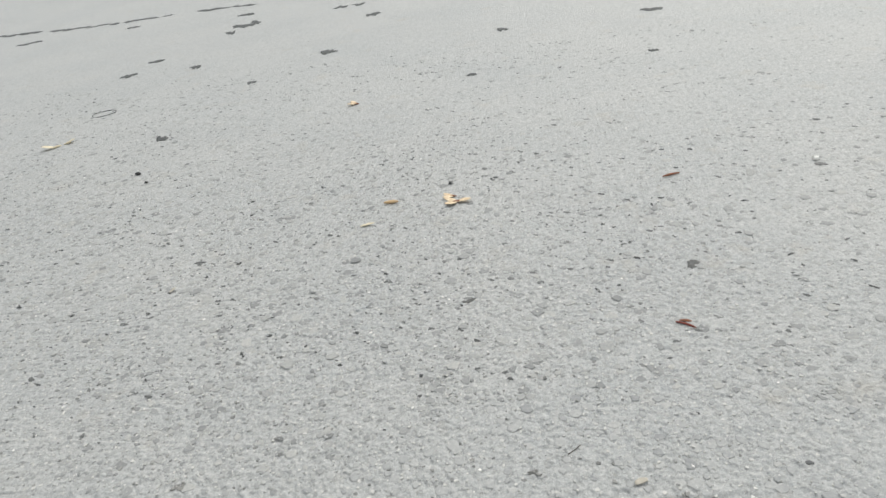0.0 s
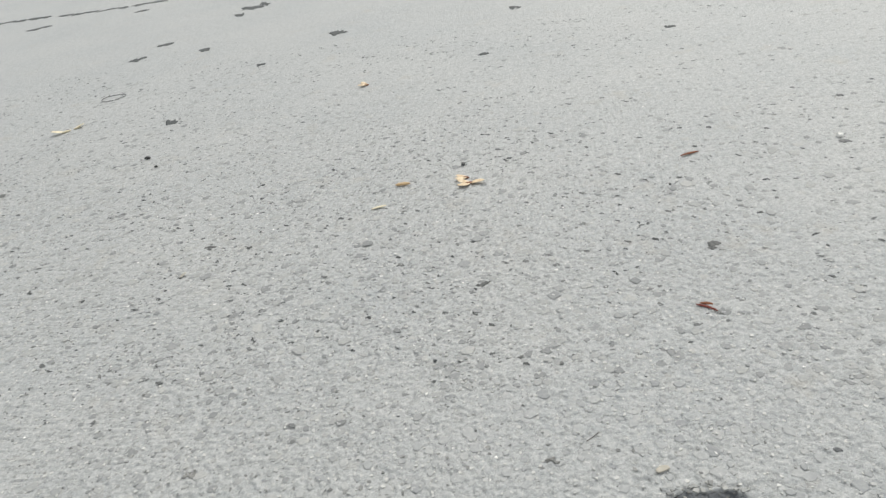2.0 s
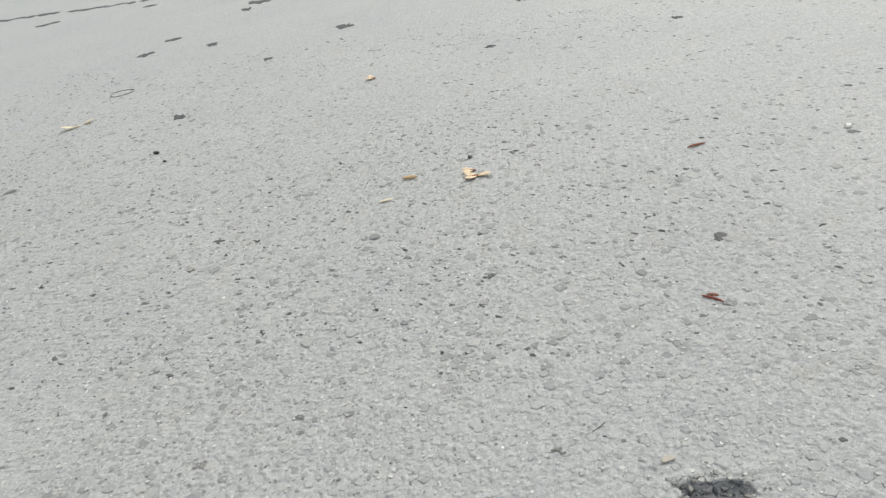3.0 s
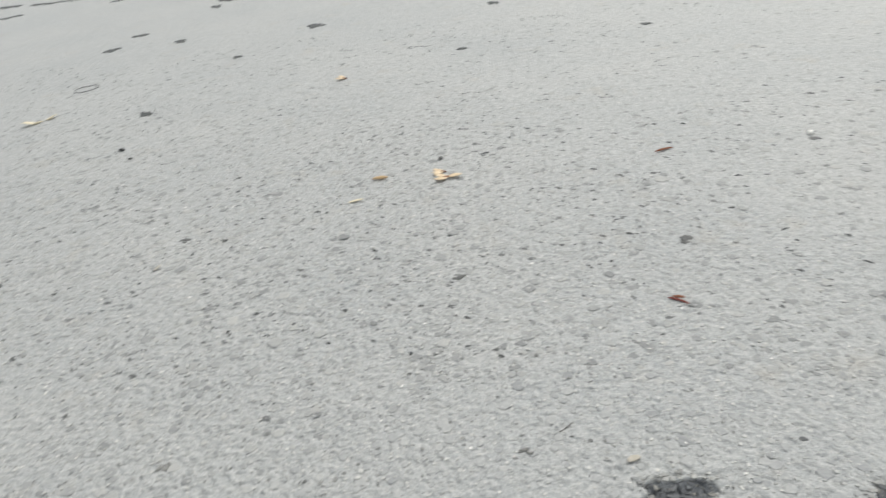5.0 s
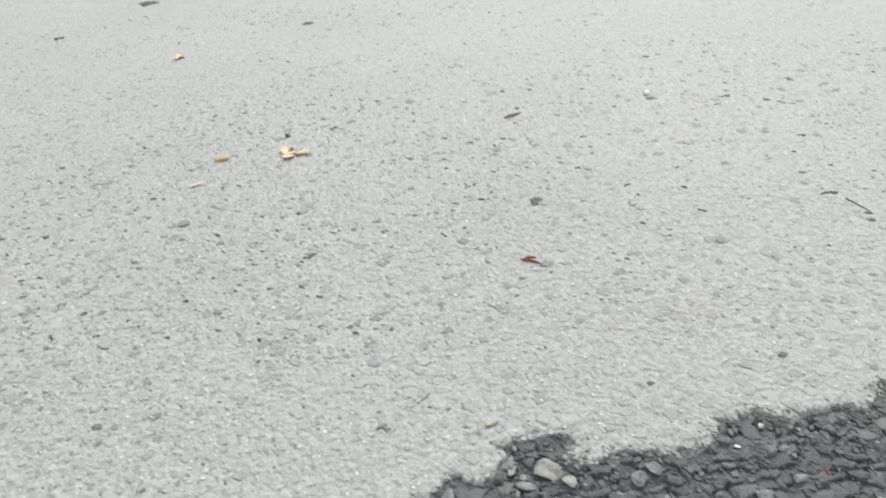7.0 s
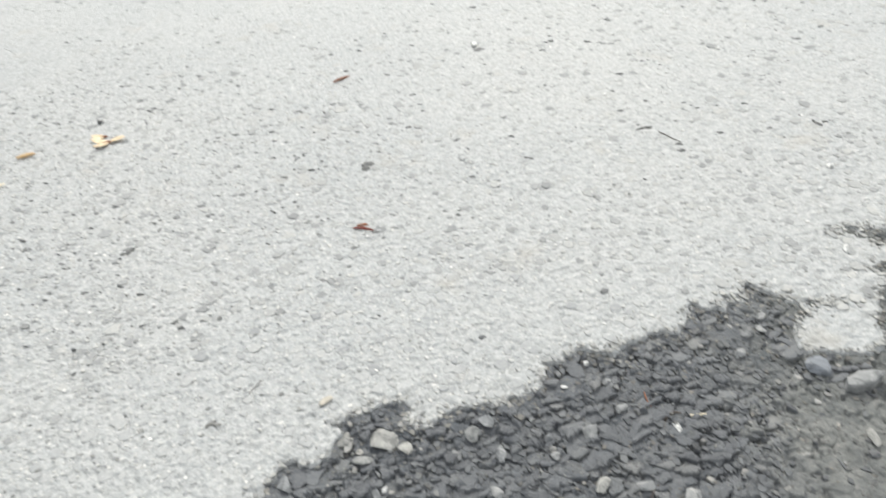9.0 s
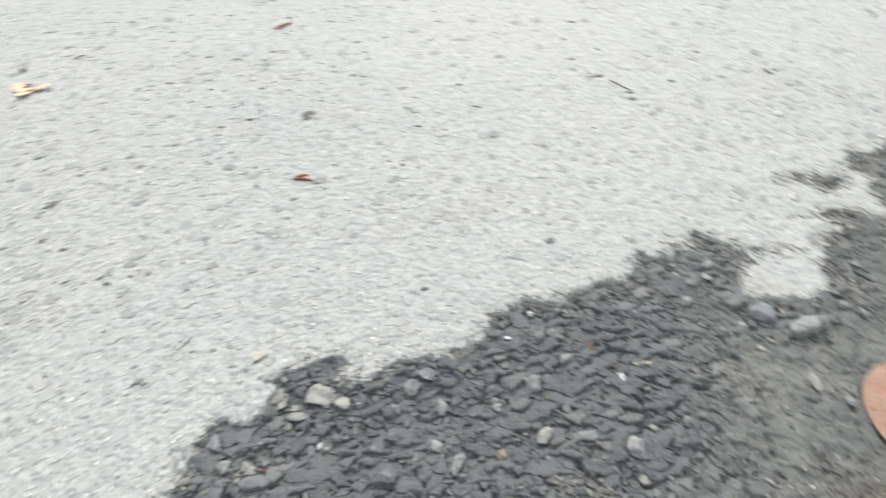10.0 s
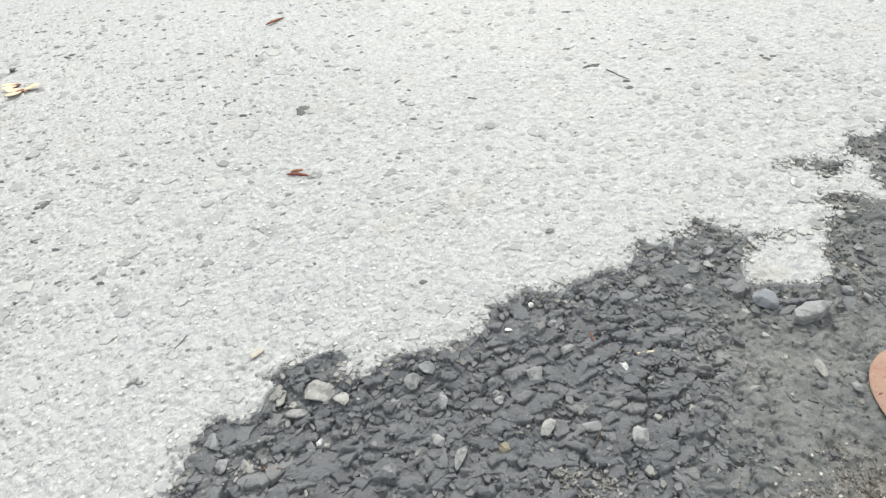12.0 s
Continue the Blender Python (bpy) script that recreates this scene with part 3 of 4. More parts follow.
# ---- thing builders ----
def pebble(name, x, y, w, d, mat, label, seed, angular=False, turn=0.0, high=0.55, sunk=0.3, category="stone", lift=0.0):
    rng = np.random.default_rng(seed)
    bm = bmesh.new()
    bmesh.ops.create_icosphere(bm, subdivisions=3, radius=0.5)
    planes = [(Vector(rng.normal(size=3)).normalized(), rng.uniform(0.14, 0.37) if angular else rng.uniform(0.28, 0.44)) for _ in range(8 if angular else 7)]
    for v in bm.verts:
        for n, c in planes:
            over = v.co.dot(n) - c
            if over > 0:
                v.co -= n * over * 0.92
        v.co += v.normal * (0.05 * noise.noise(v.co * 3 + Vector((seed, 0, 0))) + 0.025 * noise.noise(v.co * 9 + Vector((0, seed, 0))))
    lo = [min(v.co[i] for v in bm.verts) for i in range(3)]
    hi = [max(v.co[i] for v in bm.verts) for i in range(3)]
    h = high * min(w, d)
    for v in bm.verts:
        v.co = Vector(((v.co.x - (lo[0] + hi[0]) / 2) * w / (hi[0] - lo[0]), (v.co.y - (lo[1] + hi[1]) / 2) * d / (hi[1] - lo[1]),
                       (v.co.z - lo[2]) * h / (hi[2] - lo[2])))
    for f in bm.faces:
        f.smooth = False
    me = bpy.data.meshes.new(name)
    bm.to_mesh(me)
    bm.free()
    me.materials.append(mat)
    ob = new(name, me)
    ob.matrix_basis = pose(x, y, surface_at(x, y) + lift - sunk * h, rng.uniform(-5, 5), rng.uniform(-5, 5), turn - 27)
    return tagged(ob, label, category, "loose stones on the broken edge")


def blade(name, length, width, thick, mat, bend=0.0, rise=0.0, n=10, blunt=0.5):
    """A thin tapering body along +x from the origin, closed, with an oval section."""
    verts, faces, k = [], [], 8
    for i in range(n + 1):
        t = i / n
        w = max(0.04, math.sin(math.pi * min(max(t, 0.02), 0.98)) ** blunt)
        cx, cy, cz = length * t, bend * math.sin(math.pi * t), rise * t + thick * 0.5
        for j in range(k):
            a = 2 * math.pi * j / k
            verts.append((cx, cy + math.cos(a) * width / 2 * w, cz + math.sin(a) * thick / 2 * w))
    for i in range(n):
        for j in range(k):
            faces.append((i * k + j, i * k + (j + 1) % k, (i + 1) * k + (j + 1) % k, (i + 1) * k + j))
    faces += [tuple(range(k))[::-1], tuple(n * k + j for j in range(k))]
    return mesh_from(name, verts, faces, mat, True)


def tube(name, points, radius, mat, closed=False, k=7):
    verts, faces, n = [], [], len(points)
    pts = [Vector(p) for p in points]
    for i, p in enumerate(pts):
        a = pts[i - 1] if i or closed else p
        b = pts[(i + 1) % n] if i + 1 < n or closed else p
        d = (b - a).normalized()
        side = d.cross(Vector((0, 0, 1))).normalized()
        up = side.cross(d)
        r = radius if closed else radius * (1 - 0.5 * i / n)
        for j in range(k):
            t = 2 * math.pi * j / k
            verts.append(p + side * math.cos(t) * r + up * math.sin(t) * r)
    for i in range(n if closed else n - 1):
        for j in range(k):
            q = (i + 1) % n
            faces.append((i * k + j, i * k + (j + 1) % k, q * k + (j + 1) % k, q * k + j))
    if not closed:
        faces += [tuple(range(k))[::-1], tuple((n - 1) * k + j for j in range(k))]
    return mesh_from(name, [tuple(v) for v in verts], faces, mat, True)


def anchor(name, x, y, turn=0.0, lift=0.0):
    ob = new(name)
    ob.empty_display_size = 0.02
    ob.matrix_basis = pose(x, y, surface_at(x, y) + lift, 0, 0, turn)
    return ob


def blot(name, x, y, w, d, turn, mat, seed, high=0.0015):
    """A thin ragged spot where the dark binder is bare."""
    rng = np.random.default_rng(seed)
    n = 18
    ang = np.arange(n) * 2 * math.pi / n
    rad = 0.42 + 0.14 * np.sin(2 * ang + rng.uniform(0, 6)) * rng.uniform(0.2, 1) + rng.uniform(-0.15, 0.15, n)
    c, s = math.cos(radians(turn)), math.sin(radians(turn))
    verts, faces = [], []
    for scale, dz in ((1.0, -0.004), (0.96, high * 0.7), (0.55, high)):
        for a, r in zip(ang, rad):
            px, py = math.cos(a) * r * w * scale, math.sin(a) * r * d * scale
            verts.append((x + px * c - py * s, y + px * s + py * c, dz + rng.uniform(-0.0003, 0.0003)))
    flat = np.array(verts)
    flat[:, 2] += road_height(flat[:, 0], flat[:, 1])
    verts = flat.tolist()
    for k in range(2):
        for i in range(n):
            j = (i + 1) % n
            faces.append((k * n + i, k * n + j, (k + 1) * n + j, (k + 1) * n + i))
    faces.append(tuple(2 * n + i for i in range(n)))
    return part(name, mesh_from(name, verts, faces, mat), road, "ragged dark spot of bare bitumen")


# ---- the fallen leaf ----
def fallen_leaf():
    base, length, half = (1.097, 0.693), 0.1125, 0.0240
    leaf = tagged(anchor("leaf", base[0], base[1], math.degrees(math.atan2(-0.061, -0.094)), 0.002),
                  "dry salmon-orange fallen leaf with brown scars on dirt", "leaf")
    nu, nv = 26, 14
    top, faces = [], []

    def form(t, s):
        """Point of the blade: t along from base to tip, s across from -1 to 1."""
        w = half * max(0.0, math.sin(math.pi * (0.02 + 0.965 * t))) ** (0.75 if t < 0.5 else 0.70)
        wav = 0.0012 * math.sin(9 * t + 2 * s)
        y = -0.0105 * math.sin(math.pi * t) + s * w
        zz = 0.0025 + 0.0045 * (1 - s * s) * math.sin(math.pi * min(1, t + 0.05)) + wav * abs(s) + 0.0012 * math.sin(20 * t) * (1 - abs(s))
        return length * t, y, zz

    for i in range(nu + 1):
        for j in range(nv + 1):
            top.append(form(i / nu, 2 * j / nv - 1))
    m = len(top)
    verts = top + [(x, y, zz - 0.0007) for x, y, zz in top]
    row = nv + 1
    for i in range(nu):
        for j in range(nv):
            a = i * row + j
            faces.append((a, a + 1, a + row + 1, a + row))
            faces.append((m + a, m + a + row, m + a + row + 1, m + a + 1))
    rim = [j for j in range(row)] + [i * row + nv for i in range(1, nu + 1)] + [nu * row + j for j in range(nv - 1, -1, -1)] + [i * row for i in range(nu - 1, 0, -1)]
    for a, b in zip(rim, rim[1:] + rim[:1]):
        faces.append((a, m + a, m + b, b))
    part("blade", mesh_from("blade", verts, faces, LEAF, True), leaf)
    rib = [Vector(form(t / 20, 0)) + Vector((0, 0, 0.0001)) for t in range(0, 20)]
    part("midrib", tube("midrib", rib, 0.0004, LEAF_RIB), leaf, "thin raised midrib")
    part("stalk", tube("stalk", [(0.001, 0, 0.003), (-0.004, 0.001, 0.003), (-0.009, -0.001, 0.002), (-0.012, -0.003, 0.0015)], 0.0011, TWIG), leaf, "short dark stalk stump")

    def scar(points, r, name="scar"):
        part(name, tube(name, [Vector(form(t, s)) + Vector((0, 0, 0.0003)) for t, s in points], r, LEAF_SCAR), leaf, "brown insect-bite scar")

    rng = np.random.default_rng(8)
    for _ in range(15):
        t, s = 0.40 + rng.normal() * 0.028, -0.14 + rng.normal() * 0.09
        scar([(t, s), (t + rng.uniform(-0.02, 0.02), s + rng.uniform(-0.12, 0.12)), (t + rng.uniform(-0.03, 0.03), s + rng.uniform(-0.18, 0.18))], rng.uniform(0.0003, 0.0009))
    scar([(0.43, 0.20), (0.45, 0.42), (0.43, 0.55), (0.45, 0.72), (0.42, 0.96)], 0.00045)
    rng = np.random.default_rng(5)
    for _ in range(34):
        t, s = rng.uniform(0.25, 0.92), rng.uniform(-0.85, 0.8)
        scar([(t, s), (t + rng.uniform(0.004, 0.015), s + rng.uniform(-0.03, 0.03))], rng.uniform(0.0002, 0.0006), "speck")
    return leaf


fallen_leaf()

# ---- loose stones: x, y, width, depth, turn ----
GREYS = [(0.481, 0.863, 0.017, 0.020, 20), (0.486, 0.837, 0.012, 0.013, 0), (0.558, 0.827, 0.015, 0.022, 30), (0.641, 0.836, 0.014, 0.014, 10),
         (0.725, 0.797, 0.010, 0.010, 0), (0.811, 0.857, 0.012, 0.014, 10), (0.729, 0.818, 0.013, 0.010, 0),
         (1.003, 0.874, 0.012, 0.011, 0), (0.992, 0.859, 0.013, 0.013, 20), (1.138, 0.811, 0.013, 0.013, 0), (1.085, 0.770, 0.013, 0.013, 30), (1.096, 0.755, 0.012, 0.011, 60)]
for i, (x, y, w, d, turn) in enumerate(GREYS):
    pebble("pebble", x, y, w * 0.86, d * 1.0, GREY_PEBBLE, "small grey pebble bedded in dark asphalt rubble", 100 + i, True, turn, 0.45, 0.42, lift=0.0024)
CHIPS = [(0.662, 0.846, 0.017, 0.016, 30), (0.680, 0.855, 0.013, 0.018, 40), (0.680, 0.820, 0.012, 0.018, 20), (0.766, 0.810, 0.017, 0.016, 0),
         (0.807, 0.822, 0.014, 0.014, 0), (0.749, 0.753, 0.011, 0.019, -25), (0.784, 0.740, 0.019, 0.011, -10), (0.815, 0.716, 0.016, 0.017, 0),
         (0.672, 0.760, 0.010, 0.023, -10), (0.614, 0.771, 0.015, 0.012, 0), (0.993, 0.708, 0.010, 0.020, 10), (1.007, 0.681, 0.009, 0.010, 0),
         (0.974, 0.859, 0.015, 0.013, 0), (0.951, 0.838, 0.013, 0.013, 0), (1.144, 0.734, 0.021, 0.012, -10), (1.015, 0.603, 0.011, 0.010, 45)]
for i, (x, y, w, d, turn) in enumerate(CHIPS):
    pebble("stone_chip", x, y, w * 0.88, d * 1.05, GREY_PEBBLE if i % 5 else BEIGE_PEBBLE, "angular pale grey stone chip in dark rubble", 200 + i, True, turn, 0.6, 0.40, lift=0.0026)
BEIGES = [(0.582, 0.876, 0.026, 0.028, 10), (0.599, 0.858, 0.015, 0.013, -30), (0.557, 0.861, 0.019, 0.011, 10), (0.548, 0.884, 0.012, 0.018, 30)]
for i, (x, y, w, d, turn) in enumerate(BEIGES):
    pebble("pebble", x, y, w * 1.05, d * 0.9, BEIGE_PEBBLE, "rounded beige-grey stone laid bare at the crumbled edge", 300 + i, bool(i % 2), turn, 0.20, 0.35, lift=0.0030)
pebble("pebble", 1.010, 0.794, 0.026, 0.021, BLUE_PEBBLE, "smooth blue-grey pebble lying loose on dirt", 401, True, -35, 0.42, 0.05)


def slab(outline, thick, mat, seed):
    """A split stone with a slanting flat top, chipped shoulders and a tucked-in foot."""
    rng = np.random.default_rng(seed)
    n = len(outline)
    verts = []
    for scale, low in ((0.97, 0.0), (1.0, 0.62), (0.95, 0.93), (0.80, 1.0)):
        for x, y in outline:
            k = scale * (1 + rng.uniform(-0.04, 0.04))
            verts.append((x * k, y * k, thick * (low + low * (7 * x - 12 * y)) + low * rng.uniform(-0.0004, 0.0004)))
    verts.append((0.003, 0.001, thick * 1.1))
    faces = [tuple(range(n))[::-1]]
    for a in range(n):
        c = (a + 1) % n
        faces += [(q * n + a, q * n + c, (q + 1) * n + c, (q + 1) * n + a) for q in range(3)] + [(3 * n + a, 3 * n + c, 4 * n)]
    return mesh_from("stone_slab", verts, faces, mat)


chip = new("stone_slab", slab([(-0.020, -0.0065), (-0.012, -0.0105), (0.004, -0.0085), (0.017, -0.0015), (0.0225, 0.0045), (0.012, 0.0085), (-0.001, 0.0100), (-0.008, 0.0065), (-0.016, 0.0030)], 0.0105, GREY_PEBBLE, 4))
chip.matrix_basis = pose(1.0315, 0.7615, ground_at(1.031, 0.761) + 0.0012, 0, 0, -15)
tagged(chip, "flat light grey slate chip lying on dirt", "stone", "loose stones on the broken edge")
DARKS = [(0.917, 0.824, 0.025, 0.018, 0), (0.983, 0.695, 0.010, 0.009, 0), (0.945, 0.856, 0.012, 0.010, 0), (0.930, 0.883, 0.010, 0.010, 0), (0.871, 0.975, 0.011, 0.007, 20), (0.716, 0.963, 0.010, 0.006, 0), (1.238, 0.802, 0.022, 0.020, 0)]
for i, (x, y, w, d, turn) in enumerate(DARKS):
    pebble("dark_pebble", x, y, w, d, DARK_PEBBLE, "dark grey pebble lying at the road edge", 500 + i, True, turn, 0.5, 0.25)
WHITES = [(0.844, 0.784, 0.007, 0.011, 10), (0.506, 0.827, 0.017, 0.010, -30), (0.568, 0.824, 0.005, 0.009, 0), (0.805, 0.890, 0.007, 0.006, 0),
          (0.768, 0.867, 0.007, 0.005, 0), (1.159, 0.926, 0.008, 0.014, 0), (1.264, 1.072, 0.010, 0.010, 0), (1.217, 1.035, 0.006, 0.008, 0),
          (0.983, 0.603, 0.008, 0.006, 20), (0.968, 0.597, 0.010, 0.006, -40), (0.895, 0.646, 0.010, 0.005, -40), (0.826, 0.678, 0.006, 0.007, 0)]
for i, (x, y, w, d, turn) in enumerate(WHITES):
    pebble("white_chip", x, y, w, d, WHITE_PEBBLE if i < 8 and i != 1 else BEIGE_PEBBLE, "small white quartz chip" if i < 8 and i != 1 else "small pale stone chip on brown grit", 600 + i, True, turn, 0.6, 0.2)

pebble("black_crumb", -0.555, 1.973, 0.018, 0.012, BLACK, "black asphalt crumb lying on the pale road", 651, False, 10, 0.6, 0.1)
pebble("black_crumb", -0.504, 1.912, 0.011, 0.008, BLACK, "black asphalt crumb lying on the pale road", 652, True, 10, 0.6, 0.1)
pebble("black_crumb", 0.275, 1.135, 0.006, 0.005, DARK_PEBBLE, "tiny dark asphalt crumb on the pale road", 653, True, 10, 0.7, 0.1)
pebble("dark_pebble", 0.268, 1.756, 0.009, 0.009, DARK_PEBBLE, "small dark pebble on the pale road", 654, False, 0, 0.9, 0.1)
pebble("white_chip", 0.988, 1.722, 0.014, 0.016, WHITE_PEBBLE, "small white quartz chip lying on the road", 655, True, 0, 0.6, 0.1)
pebble("dark_pebble", 0.990, 1.700, 0.026, 0.016, DARK_PEBBLE, "dark flat pebble bedded beside a white chip", 656, False, 10, 0.25, 0.4)
BITS = [(0.911, 0.737, 0.010, 0.006, 20), (0.930, 0.716, 0.014, 0.007, 10), (0.953, 0.692, 0.006, 0.004, 0), (0.640, 0.790, 0.012, 0.009, 30), (0.661, 0.783, 0.014, 0.010, -20)]
for i, (x, y, w, d, turn) in enumerate(BITS):
    pebble("stone_chip", x, y, w, d, BEIGE_PEBBLE if i < 3 else GREY_PEBBLE, "small pale stone chip half sunk in dirt", 680 + i, True, turn, 0.5, 0.35, lift=0.001)

# ---- litter on the road ----
def straw(x0, y0, x1, y1, width, mat, label, name="straw", thick=0.0016, rise=0.002):
    length = math.hypot(x1 - x0, y1 - y0)
    ob = new(name, blade(name, length, width, thick, mat, length * 0.05, rise, 10, 0.35))
    ob.matrix_basis = pose(x0, y0, max(surface_at(x0 + (x1 - x0) * q, y0 + (y1 - y0) * q) for q in (0, 0.25, 0.5, 0.75, 1)) + 0.0008, 0, 0, math.degrees(math.atan2(y1 - y0, x1 - x0)))
    return tagged(ob, label, "litter", "dry bits on the road")


straw(0.102, 1.587, 0.130, 1.594, 0.008, STRAW, "thin pale dry straw sliver on asphalt")
straw(0.135, 1.681, 0.165, 1.683, 0.010, TAN, "short golden tan dry stalk piece on asphalt", "stalk_piece", 0.006, 0.0)
straw(0.695, 1.699, 0.731, 1.712, 0.0055, BROWN_HUSK, "red-brown dry seed husk lying on asphalt", "husk", 0.004, 0.0)
straw(-0.206, 1.387, -0.200, 1.400, 0.006, STAIN, "tiny yellowish dry flake on asphalt", "flake")
straw(0.531, 0.938, 0.545, 0.944, 0.008, STAIN, "tiny beige dry flake on asphalt", "flake", 0.001, 0.0)


def papery_husk(x, y, turn, wings, size, label, core=BROWN_HUSK, vane=PAPERY):
    """A small brown seed body with dry papery vanes."""
    ob = tagged(anchor("winged_seed", x, y, turn), label, "seed", "dry bits on the road")
    body = part("body", blade("body", 0.020 * size, 0.006 * size, 0.0045 * size, core, 0, 0, 8, 0.5), ob, "seed body")
    for ang, rise in wings:
        w = part("vane", blade("vane", 0.024 * size, 0.0130 * size, 0.0009, vane, 0.002, rise * size, 10, 0.45), ob, "translucent-looking dry tan vane")
        w.matrix_basis = pose(0.006 * size, 0, 0.0025, 0, 0, ang)
    return ob


papery_husk(0.296, 1.664, 195, ((15, 0.003), (-35, 0.004), (165, 0.003)), 1.15, "dry cream papery winged seed husk lying on asphalt")
papery_husk(0.286, 1.690, 180, ((20, 0.003), (-25, 0.002)), 1.0, "small dry cream winged seed husk on asphalt")
papery_husk(-0.962, 2.236, 40, ((172, 0.008), (150, 0.006)), 1.4, "pale cream papery seed husk lying on asphalt", STRAW, STRAW)
papery_husk(-0.940, 2.264, 40, ((-8, 0.007), (14, 0.004)), 1.1, "pale cream papery seed husk lying on asphalt", STRAW, STRAW)
papery_husk(-0.052, 2.372, 175, ((25, 0.004), (-40, 0.003)), 1.15, "dry orange-tan papery seed husk on asphalt")


def stalk(x, y, turn):
    ob = tagged(anchor("dry_stalk", x, y, turn, 0.001), "dark red dry stalk fragment lying on asphalt", "litter", "dry bits on the road")
    part("stem", blade("stem", 0.030, 0.0042, 0.003, RED_HUSK, 0.002, 0.0, 10, 0.3), ob)
    p = part("bract", blade("bract", 0.017, 0.005, 0.003, BROWN_HUSK, 0.001, 0.002, 8, 0.4), ob, "paler brown bract")
    p.matrix_basis = pose(0.004, 0.004, 0.001, 0, 0, 12)


stalk(0.629, 1.228, -35)


def twig(points, r, label, mat=TWIG):
    x0, y0 = points[0]
    ob = new("twig", tube("twig", [(x - x0, y - y0, surface_at(x, y) - surface_at(x0, y0) + r) for x, y in points], r, mat))
    ob.location = (x0, y0, surface_at(x0, y0) + 0.0005)
    return tagged(ob, label, "twig", "dry bits on the road")


twig([(1.117, 1.258), (1.121, 1.245), (1.122, 1.232), (1.128, 1.216)], 0.0008, "thin dark twig lying on pale asphalt")
twig([(0.463, 0.985), (0.470, 0.990), (0.478, 0.997)], 0.0005, "hair-thin dark twig on pale asphalt")
twig([(0.838, 0.796), (0.845, 0.801), (0.852, 0.800), (0.860, 0.795)], 0.0014, "short bent black twig in dark rubble")
twig([(0.775, 0.722), (0.786, 0.732), (0.800, 0.741), (0.809, 0.748)], 0.0009, "thin dark twig lying on dirt")


twig([(0.862, 0.791), (0.868, 0.790), (0.877, 0.787)], 0.0016, "pale dry grass stub in dark rubble", STRAW)
twig([(0.838, 0.833), (0.836, 0.825), (0.835, 0.816)], 0.0008, "thin reddish-brown root fibre in dark rubble", BROWN_HUSK)
twig([(0.519, 0.821), (0.524, 0.815), (0.531, 0.813)], 0.0009, "short reddish-brown root fibre in dark rubble", BROWN_HUSK)
pebble("stone_chip", 0.709, 0.752, 0.010, 0.009, SANDY, "small sandy yellow crumb on dark rubble", 690, True, 0, 0.6, 0.3, lift=0.001)


def rubber_band(x, y):
    pts = []
    for i in range(48):
        a = 2 * math.pi * i / 48
        r = 0.034 + 0.003 * math.sin(2 * a + 0.6) + 0.0015 * math.sin(3 * a)
        pts.append((math.cos(a) * r * 1.05, math.sin(a) * r, 0.0018))
    ob = new("rubber_band", tube("rubber_band", pts, 0.0009, RUBBER, True))
    ob.location = (x, y, road_at(x, y) + 0.001)
    return tagged(ob, "thin black rubber band lying on pale asphalt", "rubber band")


rubber_band(-0.962, 2.544)

# ---- bare dark spots and the crack, parts of the road: x, y, width, depth, turn ----
SPOTS = [(-2.198, 4.031, 0.17, 0.05, 20), (-1.644, 4.129, 0.10, 0.04, 15), (-0.995, 4.087, 0.13, 0.05, 20), (-0.892, 3.809, 0.19, 0.08, 25), (-0.925, 3.655, 0.075, 0.05, 20),
         (-0.459, 3.989, 0.08, 0.05, 0), (-0.369, 4.006, 0.08, 0.04, 10), (-0.245, 3.716, 0.10, 0.05, 10), (-0.310, 3.064, 0.10, 0.045, 5), (-1.099, 3.245, 0.08, 0.035, 20),
         (-1.126, 3.034, 0.07, 0.045, 25), (-0.843, 3.056, 0.065, 0.04, 10), (-0.612, 2.237, 0.055, 0.025, 10), (0.364, 3.111, 0.05, 0.03, 0), (0.921, 3.156, 0.09, 0.04, 5)]
SPOTS += [(0.833, 2.612, 0.04, 0.02, 0), (0.690, 1.377, 0.030, 0.022, -10), (0.333, 1.312, 0.028, 0.016, 10), (-0.19, 1.49, 0.03, 0.016, 0),
          (-0.11, 1.478, 0.014, 0.012, 0), (-0.001, 0.955, 0.017, 0.015, 30), (0.427, 0.958, 0.022, 0.008, -10), (-0.510, 2.741, 0.036, 0.02, 0), (-0.87, 1.821, 0.05, 0.03, 15),
          (1.215, 0.930, 0.034, 0.016, -5), (1.337, 1.178, 0.022, 0.018, 0), (1.105, 1.280, 0.024, 0.012, 0), (0.274, 2.556, 0.045, 0.014, 0)]
for i, (x, y, w, d, turn) in enumerate(SPOTS):
    if y > 2.2:
        ragged = random.Random(900 + i)
        for k in range(4):
            shift = (k - 1.5) * 0.15 * w
            blot("bare_spot", x + shift * math.cos(radians(turn)) + ragged.uniform(-0.05, 0.05) * w, y + shift * math.sin(radians(turn)) + ragged.uniform(-0.35, 0.35) * d,
                 w * ragged.uniform(0.25, 0.50), d * ragged.uniform(0.8, 1.7), turn + ragged.uniform(-15, 15), TAR, 700 + 40 * i + k)
        continue
    spread = random.Random(700 + i)
    for k in range(4):
        # close up, each spot is a knot of small bare patches
        blot("bare_spot", x + spread.uniform(-0.36, 0.36) * w, y + spread.uniform(-0.4, 0.4) * d, w * spread.uniform(0.3, 0.6), d * spread.uniform(0.3, 0.6), turn + spread.uniform(-30, 30), TAR if x > 1.2 and y < 1.0 else BARE if y > 1.0 else FAINT, 1000 + 10 * i + k)
bead = random.Random(31)
